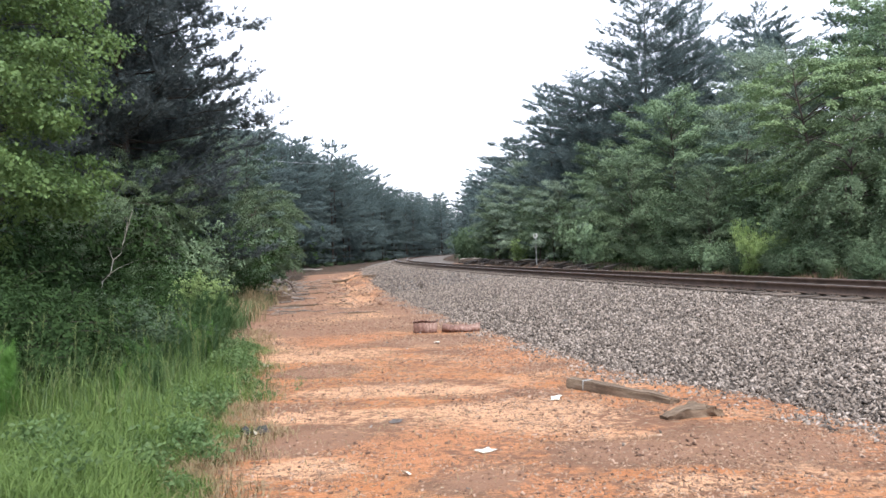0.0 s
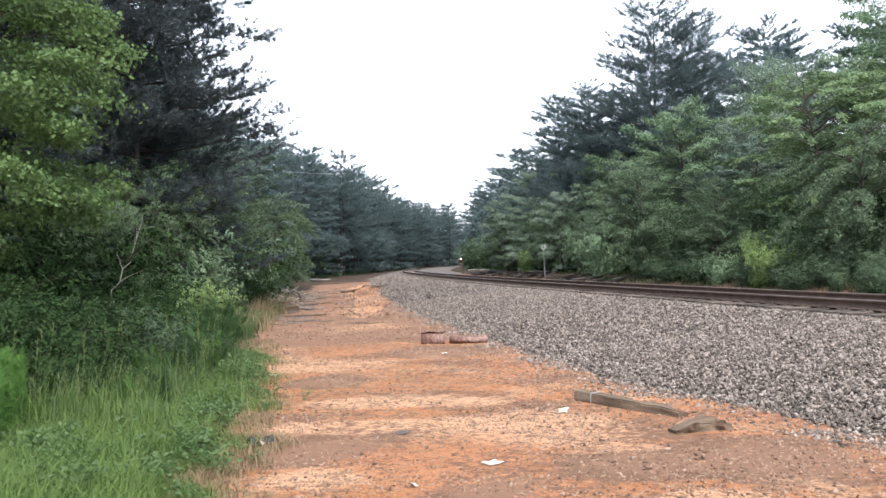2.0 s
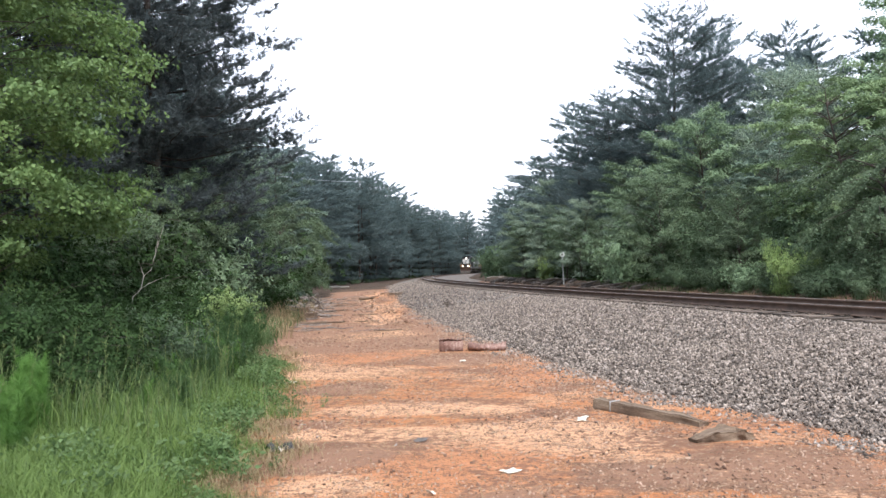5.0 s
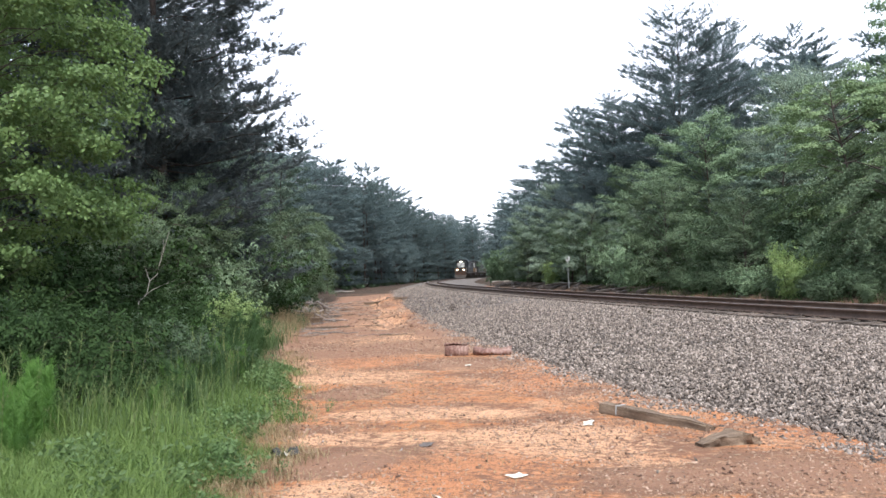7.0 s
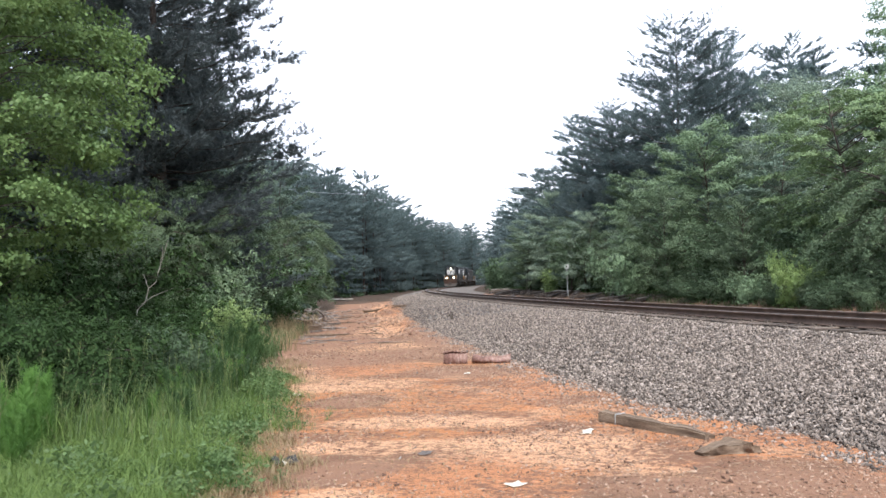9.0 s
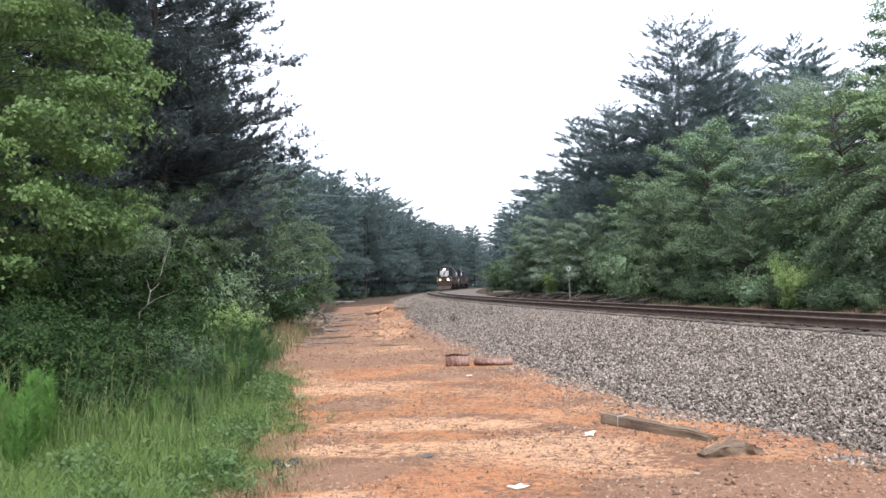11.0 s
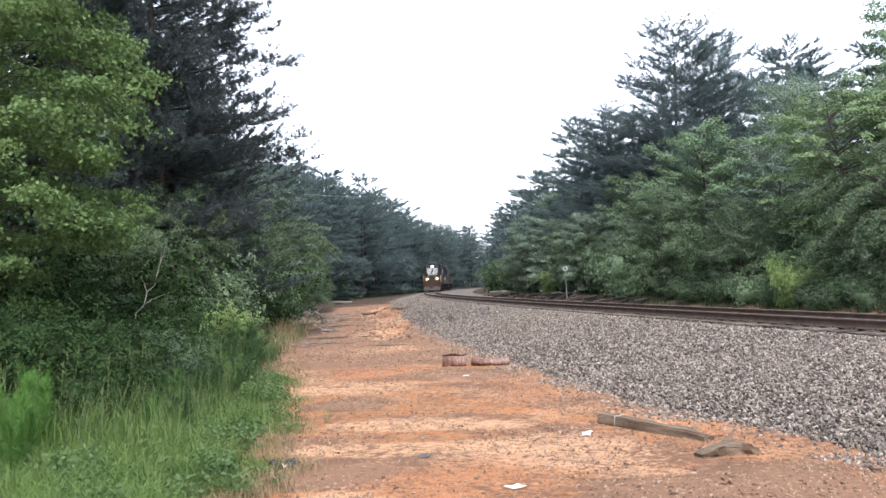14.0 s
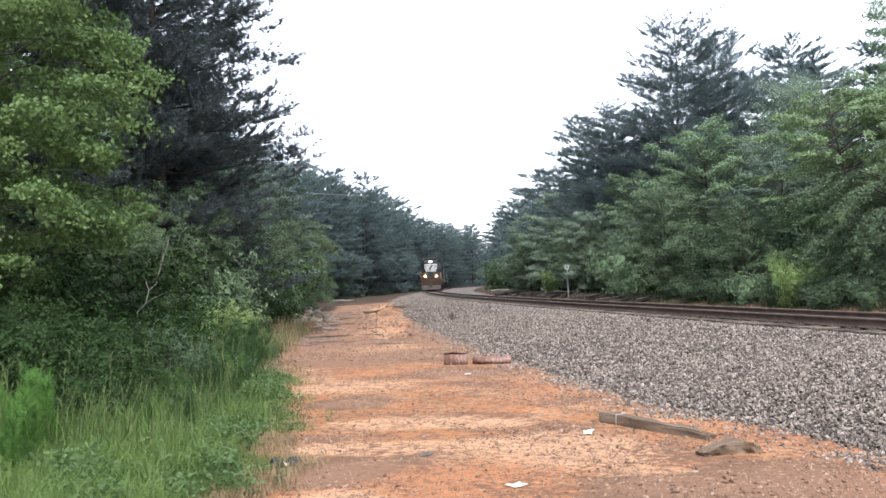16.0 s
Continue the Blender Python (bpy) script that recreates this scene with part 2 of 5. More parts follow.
# pale blue-green that carries the haze over the tall pines in its colour
L_PINE = leaf_mat("hazed_blue_green_needles", (0.108, 0.148, 0.148), (0.182, 0.225, 0.215), 0.55)
# needles of the wood along the track, lifted towards blue as painted haze
L_PINE_WOOD = leaf_mat("hazed_green_needles", (0.096, 0.136, 0.130), (0.180, 0.222, 0.208), 0.5)
# dark needles, lightened and cooled to hold some haze in the colour
L_PINE_DARK = leaf_mat("hazed_dark_needles", (0.050, 0.065, 0.068), (0.118, 0.140, 0.136), 0.25)
L_GRASS = leaf_mat("lush_grass", (0.048, 0.096, 0.020), (0.215, 0.290, 0.080), 0.45, 0.1)
# darker than L_GRASS: tree shade at the back of the verge, painted in
L_RANK = leaf_mat("shade_dark_rank_grass", (0.045, 0.085, 0.028), (0.145, 0.205, 0.075), 0.4, 0.1)
L_TALL = leaf_mat("feathery_weed", (0.052, 0.122, 0.022), (0.160, 0.290, 0.064), 0.4, 0.15)
L_WISP = leaf_mat("wispy_weed", (0.026, 0.058, 0.018), (0.078, 0.136, 0.044), 0.4, 0.2)
L_WEED = leaf_mat("low_weed_leaves", (0.060, 0.110, 0.035), (0.175, 0.240, 0.095), 0.4, 0.15)
L_SEED = leaf_mat("pale_seed_heads", (0.10, 0.135, 0.045), (0.22, 0.26, 0.10), 0.35, 0.1)
L_CREEP = leaf_mat("creeping_weed_leaves", (0.050, 0.100, 0.030), (0.150, 0.225, 0.080), 0.4, 0.1)
L_WITHERED = leaf_mat("withered_leaves", (0.035, 0.028, 0.02), (0.10, 0.075, 0.05), 0.2, 0.1)
L_DRY = leaf_mat("dry_grass", (0.17, 0.12, 0.06), (0.40, 0.31, 0.17), 0.3, 0.15)


# ---- mesh helpers ----
rng = np.random.default_rng(7)


def link(name, data, parent=None, label=""):
    ob = new(name, data)
    if parent is not None:
        ob.parent = parent
    if label:
        ob["label"] = label
    return ob


def mesh_of(name, verts, faces, material, smooth=False):
    """A mesh from arrays of vertices and of faces that all have the same number of corners."""
    verts, faces = np.asarray(verts, np.float32), np.asarray(faces, np.int32)
    me = bpy.data.meshes.new(name)
    k = faces.shape[1]
    me.vertices.add(len(verts))
    me.vertices.foreach_set("co", verts.ravel())
    me.loops.add(faces.size)
    me.loops.foreach_set("vertex_index", faces.ravel())
    me.polygons.add(len(faces))
    me.polygons.foreach_set("loop_start", np.arange(0, faces.size, k, dtype=np.int32))
    me.update(calc_edges=True)
    me.materials.append(material)
    if smooth:
        me.polygons.foreach_set("use_smooth", np.ones(len(faces), bool))
    return me


def part(name, bm, material, parent=None, label="", smooth=False):
    me = bpy.data.meshes.new(name)
    if smooth:
        for f in bm.faces:
            f.smooth = True
    bm.to_mesh(me)
    bm.free()
    for m in material if isinstance(material, (list, tuple)) else [material]:
        me.materials.append(m)
    return link(name, me, parent, label)


def box(bm, x0, x1, y0, y1, z0, z1, bevel=0.0, index=0):
    made = bmesh.ops.create_cube(bm, size=1.0, matrix=Matrix.Translation(((x0 + x1) / 2, (y0 + y1) / 2, (z0 + z1) / 2)) @ Matrix.Diagonal((x1 - x0, y1 - y0, z1 - z0, 1)))
    vs = made["verts"]
    if bevel:
        es = list({e for v in vs for e in v.link_edges})
        out = bmesh.ops.bevel(bm, geom=es, offset=bevel, segments=1, affect="EDGES", profile=0.5)
        fs = out["faces"]
    else:
        fs = list({f for v in vs for f in v.link_faces})
    for f in fs:
        f.material_index = index
    return vs


def rod(bm, a, b, r, sides=8, r2=None, index=0):
    a, b = Vector(a), Vector(b)
    d = b - a
    m = Matrix.Translation((a + b) / 2) @ d.to_track_quat("Z", "Y").to_matrix().to_4x4()
    made = bmesh.ops.create_cone(bm, cap_ends=True, segments=sides, radius1=r, radius2=r if r2 is None else r2, depth=d.length, matrix=m)
    for f in {f for v in made["verts"] for f in v.link_faces}:
        f.material_index = index
    return made["verts"]


class Soup:
    """Collects triangles in numpy blocks."""

    def __init__(self):
        self.v, self.f, self.n = [], [], 0

    def add(self, v, f):
        v, f = np.asarray(v, float).reshape(-1, 3), np.asarray(f, int).reshape(-1, 3)
        self.v.append(v)
        self.f.append(f + self.n)
        self.n += len(v)

    def tube(self, pts, radii, sides=6):
        """A tapered tube along points."""
        pts, radii = np.asarray(pts, float), np.asarray(radii, float)
        k = len(pts)
        tan = np.gradient(pts, axis=0)
        tan /= np.linalg.norm(tan, axis=1, keepdims=True) + 1e-9
        ref = np.where(np.abs(tan[:, 2:3]) > 0.9, np.array([[1.0, 0, 0]]), np.array([[0, 0, 1.0]]))
        u = np.cross(tan, ref)
        u /= np.linalg.norm(u, axis=1, keepdims=True)
        w = np.cross(tan, u)
        a = np.arange(sides) * 2 * np.pi / sides
        ring = pts[:, None] + radii[:, None, None] * (np.cos(a)[None, :, None] * u[:, None] + np.sin(a)[None, :, None] * w[:, None])
        f = []
        for i in range(k - 1):
            for j in range(sides):
                p, q = i * sides + j, i * sides + (j + 1) % sides
                f += [(p, q, q + sides), (p, q + sides, p + sides)]
        self.add(ring.reshape(-1, 3), f)

    def leaves(self, pos, size, up=0.5, aspect=0.55, fold=0.12, r=rng, out=None):
        """Folded leaf blades at points, each two triangles."""
        pos = np.asarray(pos, float)
        n = len(pos)
        if not n:
            return
        nor = r.normal(size=(n, 3))
        nor /= np.linalg.norm(nor, axis=1, keepdims=True)
        nor[:, 2] += up
        if out is not None:
            nor += out
        nor /= np.linalg.norm(nor, axis=1, keepdims=True)
        t = np.cross(nor, r.normal(size=(n, 3)))
        t /= np.linalg.norm(t, axis=1, keepdims=True) + 1e-9
        b = np.cross(nor, t)
        s = (size * r.uniform(0.6, 1.35, n))[:, None]
        v = np.stack([pos - t * s * 0.5, pos + b * s * aspect * 0.5 + nor * s * fold + t * s * 0.05, pos + t * s * 0.5, pos - b * s * aspect * 0.5 + nor * s * fold + t * s * 0.05], 1)
        base = np.arange(n)[:, None] * 4
        f = np.concatenate([base + [[0, 1, 2]], base + [[0, 2, 3]]])
        self.add(v.reshape(-1, 3), f)

    def sprays(self, pos, size, up, aspect, fold, r, out, k=5):
        """Leafy twig ends: k leaves set alternately along a drooping twig, facing nearly one way."""
        pos, out = np.asarray(pos, float)[::k], np.asarray(out, float)[::k]
        n = len(pos)
        nor = r.normal(size=(n, 3)) * 0.55 + out
        nor[:, 2] += up
        nor /= np.linalg.norm(nor, axis=1, keepdims=True)
        t = np.cross(nor, r.normal(size=(n, 3)))
        t /= np.linalg.norm(t, axis=1, keepdims=True) + 1e-9
        t[:, 2] = -np.abs(t[:, 2])
        b = np.cross(nor, t)
        for j in range(k):
            sgn = 1 if j % 2 else -1
            c = pos + t * size * (j - k / 2) * 0.5 + b * sgn * size * 0.42 + r.normal(size=(n, 3)) * size * 0.12
            nj = nor + r.normal(size=(n, 3)) * 0.22
            nj /= np.linalg.norm(nj, axis=1, keepdims=True)
            a = t * 0.6 + b * sgn + r.normal(size=(n, 3)) * 0.25
            a -= nj * (a * nj).sum(1, keepdims=True)
            a /= np.linalg.norm(a, axis=1, keepdims=True) + 1e-9
            w = np.cross(nj, a)
            q = (size * r.uniform(0.7, 1.3, n))[:, None]
            v = np.stack([c - a * q * 0.5, c + w * q * aspect * 0.5 + nj * q * fold, c + a * q * 0.5, c - w * q * aspect * 0.5 + nj * q * fold], 1)
            base = np.arange(n)[:, None] * 4
            self.add(v.reshape(-1, 3), np.concatenate([base + [[0, 1, 2]], base + [[0, 2, 3]]]))

    def needles(self, pos, way, length, count=9, width=0.022, spread=0.7, r=rng):
        """Tufts of thin needles at points, fanned about a direction."""
        pos, way = np.repeat(np.asarray(pos, float), count, 0), np.repeat(np.asarray(way, float), count, 0)
        n = len(pos)
        d = way + r.normal(size=(n, 3)) * spread
        d /= np.linalg.norm(d, axis=1, keepdims=True) + 1e-9
        side = np.cross(d, r.normal(size=(n, 3)))
        side /= np.linalg.norm(side, axis=1, keepdims=True) + 1e-9
        ln = (length * r.uniform(0.6, 1.2, n))[:, None]
        v = np.stack([pos - side * width, pos + side * width, pos + d * ln], 1)
        self.add(v.reshape(-1, 3), np.arange(n * 3).reshape(-1, 3))

    def mesh(self, name, material, smooth=False):
        return mesh_of(name, np.concatenate(self.v), np.concatenate(self.f), material, smooth)


# ---- the lie of the land ----
RAIL_Z = 0.70


def track_x(y):
    """The track's centre line, a long curve to the right."""
    return -6.6 + 0.00102 * (y - 133.0) ** 2


def track_slope(y):
    return 0.00204 * (y - 133.0)


def aside(x, y):
    """Distance from the track's centre line, positive on the camera's side."""
    return (track_x(y) - x) / np.sqrt(1 + track_slope(y) ** 2)


def toe(y):
    """How far the ballast reaches from the centre line on the camera's side."""
    y = np.asarray(y, float)
    return np.interp(y, [-10, 6, 10, 22, 45, 73, 120, 260], [5.9, 6.08, 6.9, 6.8, 5.9, 4.9, 4.4, 4.4])


def verge_x(y):
    """Where the clay ends and the green verge begins on the left."""
    return np.interp(y, [-20, 3, 5, 7, 9, 13, 20, 25, 44, 81, 120, 400], [-1.1, -1.4, -1.72, -2.08, -2.25, -3.2, -5.0, -5.6, -8.5, -14.0, -17.5, -40.0])


def wavy(x, y, s, seed=0.0):
    """Cheap smooth unevenness from a few sines."""
    x, y = np.asarray(x, float) * s + seed, np.asarray(y, float) * s - seed
    return (np.sin(x * 1.3 + 1.7 * np.sin(y * 0.7)) + np.sin(y * 1.1 + 1.3 * np.sin(x * 0.9 + 2)) + 0.5 * np.sin(2.3 * x + 3.1 * y)) / 2.5


def channel(x, y):
    """Distance across the washed-out gully in the clay."""
    return x - np.interp(y, [20, 24, 31.5, 45, 61, 80], [-1.9, -2.6, -3.85, -5.9, -7.2, -9.0]) + 0.28 * np.sin(y * 0.62) + 0.12 * np.sin(y * 1.7)


def gully(x, y):
    """How deep in the gully, 0 to 1."""
    return np.exp(-(channel(x, y) / 0.46) ** 2) * np.clip((y - 21) / 6, 0, 1) * np.clip((66 - y) / 8, 0, 1)


def ground_z(x, y):
    x, y = np.asarray(x, float), np.asarray(y, float)
    s = aside(x, y)
    out = np.maximum(0, -s - np.interp(y, [72, 92, 400], [0.0, 3.2, 3.2]))
    right = np.interp(out, [0, 3.0, 3.8, 4.7, 7.0, 14.0, 40.0, 400.0], [0, 0.1, 0.5, 0.76, 0.88, 1.2, 2.0, 3.0])
    left = np.interp(verge_x(y) - x, [0, 1.0, 4.0, 12.0, 60.0, 600], [0.0, 0.05, 0.15, 0.45, 1.5, 3.0])
    z = np.where(s > 0, left, right)
    near = np.clip(1 - np.hypot(x, y) / 60, 0, 1)
    z = z + wavy(x, y, 0.9, 3) * 0.025 * near + wavy(x, y, 2.6, 1) * 0.012 * near
    z = z + wavy(x, y, 0.12, 5) * 0.25 * np.clip((np.abs(s) - 14) / 30, 0, 1)
    z = z - gully(x, y) * 0.24 + 0.10 * np.exp(-((channel(x, y) + 0.95) / 0.5) ** 2) * np.clip((y - 24) / 6, 0, 1) * np.clip((66 - y) / 8, 0, 1)
    z = z + 0.26 * np.exp(-((x + 5.1) / 0.75) ** 2 - ((y - 46) / 3.2) ** 2) * (1 + 0.5 * wavy(x, y, 5.0, 7))
    return np.where((s > np.interp(y, [72, 92], [-3.2, -6.4])) & (s < toe(y) - 0.3), z - 0.06, z)


def ballast_z(s, y):
    t = toe(y)
    u = np.clip((s - 1.75) / (t - 1.75), 0, 1)
    left = 0.465 - 0.525 * (0.75 * u + 0.25 * u * u)
    left = np.where(s < 1.4, 0.44, left)
    right = np.where(s > -1.3, 0.44, np.interp(-s / np.interp(y, [72, 92], [1.0, 1.75]), [0, 1.75, 3.3, 4.2], [0.50, 0.50, 0.36, 0.10]))
    return np.where(s > 0, left, right)


def spots(x, y, rows):
    """How far inside any of some ellipses, softly."""
    a = np.zeros_like(x)
    for cx, cy, rx, ry in rows:
        d = np.hypot((x - cx) / rx, (y - cy) / ry)
        a = np.maximum(a, np.clip(1.6 - d, 0, 1))
    return a


def build_ground():
    ys = np.concatenate([np.linspace(-60, 2, 24)[:-1], np.linspace(2, 24, 150)[:-1], np.linspace(24, 80, 90)[:-1], np.linspace(80, 300, 50)[:-1], np.geomspace(300, 2500, 24)])
    xs = np.concatenate([-np.geomspace(2500, 40, 24)[:-1], np.linspace(-40, -9, 36)[:-1], np.linspace(-9, 8, 140)[:-1], np.linspace(8, 40, 36)[:-1], np.geomspace(40, 2500, 24)])
    x, y = np.meshgrid(xs, ys)
    z = ground_z(x, y)
    v = np.stack([x, y, z], -1).reshape(-1, 3)
    w = len(xs)
    i, j = np.meshgrid(np.arange(w - 1), np.arange(len(ys) - 1))
    p = (j * w + i).ravel()
    me = mesh_of("ground", v, np.stack([p, p + 1, p + w + 1, p + w], 1), M_GROUND, True)
    xf, yf = x.ravel(), y.ravel()
    orange = spots(xf, yf, [(-0.02, 6.12, 0.55, 0.7), (0.61, 4.99, 0.33, 0.3), (-1.93, 14.26, 0.95, 1.2), (0.82, 11.54, 0.45, 1.5), (2.93, 5.71, 0.38, 0.4), (-0.66, 6.2, 0.37, 0.35), (2.99, 7.43, 0.66, 0.4)])
    pale = spots(xf, yf, [(-1.97, 11.95, 0.88, 0.6), (-0.54, 8.73, 0.96, 0.3), (-0.9, 7.43, 0.66, 0.25), (-1.01, 5.61, 0.29, 0.2), (1.59, 4.84, 0.32, 0.2), (0.61, 7.18, 0.79, 0.6), (-2.5, 19.5, 1.1, 1.2), (-3.9, 31.0, 0.6, 6.0), (-3.0, 13.5, 0.4, 0.9)])
    dirt = spots(xf, yf, [(2.41, 5.79, 0.77, 0.5), (0.25, 5.18, 0.31, 0.26), (-1.16, 6.47, 0.57, 0.4), (-4.6, 20.4, 0.9, 4.5), (-0.24, 13.31, 0.88, 0.6), (1.42, 5.75, 0.5, 0.35), (-1.68, 10.2, 0.45, 0.4), (-0.49, 7.1, 0.13, 0.15), (-1.2, 17.2, 2.0, 1.3), (-2.6, 15.8, 1.2, 1.2), (-3.6, 21.5, 1.7, 2.6), (-0.8, 21.0, 1.1, 2.6), (-1.7, 27.0, 0.8, 4.0), (-4.9, 33.0, 0.7, 5.0)])
    pale = np.maximum(pale, 1.3 * np.clip(gully(xf, yf) * 1.6 - 0.35, 0, 1))
    orange = np.maximum(orange, 0.35 * np.exp(-((channel(xf, yf) - 0.5) / 0.5) ** 2) * (yf > 24) * (yf < 52))
    s = aside(xf, yf)
    rim = np.interp(yf, [30, 42], [3.6, 6.2])
    dirt = np.maximum(dirt, np.clip((verge_x(yf) + np.interp(yf, [18, 34, 60], [2.4, 3.4, 4.4]) + 0.5 * wavy(xf, yf, 1.1, 6) - xf) / 1.2, 0, 1) * np.clip((yf - 15) / 5, 0, 1) * (s > 0) * (1 - np.clip(gully(xf, yf) * 2, 0, 1)))
    dirt = np.maximum(dirt, np.clip((-s - 2.5) / 1.0, 0, 1))
    litter = np.clip((verge_x(yf) - xf + 0.25) / 0.8, 0, 1) * (s > 0) + np.clip((-s - rim) / 1.2, 0, 1) * (s < 0)
    litter = np.maximum(litter, 0.75 * np.clip((-s - 3.2) / 0.8, 0, 1))
    litter = np.clip(litter + np.clip((yf - 52 - 1.6 * (xf - verge_x(yf)) + 9 * wavy(xf, yf, 0.5, 2)) / 26, 0, 0.85) * (s > 4), 0, 1)
    for name, val in (("orange", orange), ("pale", pale), ("dirt", dirt), ("litter", litter)):
        me.attributes.new(name, "FLOAT", "POINT").data.foreach_set("value", val.astype(np.float32))
    tagged(new("ground", me), "bare red clay track with pale sand and brown dirt between verge and ballast", "ground", kind="structure")


def build_ballast():
    ys = np.concatenate([np.linspace(-12, 40, 210)[:-1], np.linspace(40, 120, 150)[:-1], np.linspace(120, 330, 130)])
    us = np.linspace(0, 1, 64)
    y = np.repeat(ys[:, None], len(us), 1)
    s = (toe(y) + 0.1) - us[None] * (toe(y) + 0.1 + np.interp(y, [72, 92], [4.2, 7.3]))
    k = np.sqrt(1 + track_slope(y) ** 2)
    x = track_x(y) - s / k
    z = ballast_z(s, y) + rng.normal(size=y.shape) * 0.012
    w = len(us)
    i, j = np.meshgrid(np.arange(w - 1), np.arange(len(ys) - 1))
    p = (j * w + i).ravel()
    me = mesh_of("ballast_bed", np.stack([x, y, z], -1).reshape(-1, 3), np.stack([p, p + w, p + w + 1, p + 1], 1), M_BALLAST, True)
    return tagged(new("ballast_bed", me), "sloping bed of grey crushed-stone ballast under the railway", "ballast", kind="structure")


build_ground()
ballast = build_ballast()

# ---- the railway ----
STEPS = np.concatenate([np.linspace(-12, 60, 90)[:-1], np.linspace(60, 330, 150)])


def at_track(y, s, z=0.0):
    k = math.sqrt(1 + track_slope(y) ** 2)
    return Vector((track_x(y) - s / k, y + s * track_slope(y) / k, z))


def build_track():
    root = tagged(new("railway_track"), "single railway track of rusty rails on dark wooden ties", "railway track", kind="structure")
    prof = [(-0.07, 0), (0.07, 0), (0.07, 0.012), (0.012, 0.035), (0.009, 0.12), (0.036, 0.135), (0.036, 0.166), (0.026, 0.173), (-0.026, 0.173), (-0.036, 0.166), (-0.036, 0.135), (-0.009, 0.12), (-0.012, 0.035), (-0.07, 0.012)]
    for side in (0.755, -0.755):
        vs, fs, k = [], [], len(prof)
        for y in STEPS:
            for a, h in prof:
                vs.append(at_track(y, side - a, RAIL_Z - 0.173 + h))
        for i in range(len(STEPS) - 1):
            for j in range(k):
                fs.append((i * k + j, i * k + (j + 1) % k, (i + 1) * k + (j + 1) % k, (i + 1) * k + j))
        me = mesh_of("rail", vs, fs, M_RAIL)
        me.materials.append(M_HEAD)
        idx = np.zeros(len(fs), np.int32)
        idx[np.arange(len(fs)) % k == 7] = 1
        me.polygons.foreach_set("material_index", idx)
        link("rail", me, root)
    bm = bmesh.new()
    box(bm, -1.3, 1.3, -0.115, 0.115, -0.16, 0.0, 0.012)
    for q in (0.755, -0.755):
        box(bm, q - 0.17, q + 0.17, -0.09, 0.09, 0.0, 0.014)
        for a in (-0.1, 0.1):
            for b in (-0.055, 0.055):
                box(bm, q + a - 0.014, q + a + 0.014, b - 0.014, b + 0.014, 0.01, 0.045)
    first = part("tie", bm, M_TIE, root)
    y, n = 4.0, 0
    r = random.Random(3)
    while n < 299:
        ob = first if n == 0 else link("tie", first.data, root)
        p = at_track(y, r.uniform(-0.05, 0.05), RAIL_Z - 0.187 + r.uniform(-0.006, 0.004))
        ob.matrix_basis = Matrix.Translation(p) @ pose(0, 0, 0, 0, 0, -math.degrees(math.atan(track_slope(y))) + r.uniform(-1.2, 1.2))
        y += 0.5
        n += 1
    far = Soup()
    cube = np.array([(a, b, c) for a in (-1.3, 1.3) for b in (-0.115, 0.115) for c in (-0.12, 0)])
    tri = [(0, 1, 3), (0, 3, 2), (4, 6, 7), (4, 7, 5), (0, 4, 5), (0, 5, 1), (2, 3, 7), (2, 7, 6), (1, 5, 7), (1, 7, 3)]
    while y < 300:
        far.add(cube + np.array(at_track(y, 0, RAIL_Z - 0.187)), tri)
        y += 0.5
    tagged(link("far_ties", far.mesh("far_ties", M_TIE), root), kind="stuff")


build_track()


# ---- plants ----
def curve_pts(a, way, length, bend, n, r, wander=0.018):
    """A limb: from a along way, bending by bend (a vector) over its length, with a little wander."""
    t = np.linspace(0, 1, n)[:, None]
    p = np.asarray(a) + np.asarray(way) * t * length + np.asarray(bend) * t ** 2 * length
    return p + np.cumsum(r.normal(size=(n, 3)) * length * wander, 0) * (t > 0)


def flat_fans(limbs, reach, r, per_metre, sweep, lift, bare):
    """Side twigs of boughs, lying in flat fans: their starts and their ways (with length), bough by bough."""
    S, W = [], []
    for limb, far in zip(limbs, reach):
        m = max(4, int(far * per_metre))
        t = bare + (1 - bare) * r.uniform(0, 1, m) ** 0.8
        t[0] = 1.0
        k = np.linspace(0, 1, len(limb))
        p = np.stack([np.interp(t, k, limb[:, i]) for i in range(3)], 1)
        way = limb[-1] - limb[0]
        way /= np.linalg.norm(way) + 1e-9
        side = np.array([-way[1], way[0], 0.0])
        d = way[None] * sweep + side[None] * (r.choice([-1, 1], m) * r.uniform(0.25, 1.0, m))[:, None]
        d[:, 2] += lift + r.normal(size=m) * 0.10
        d /= np.linalg.norm(d, axis=1, keepdims=True)
        ln = (0.42 * far * (1.12 - 0.75 * t) * r.uniform(0.55, 1.15, m) + 0.12)[:, None]
        S.append(p)
        W.append(d * ln)
    return np.concatenate(S), np.concatenate(W)


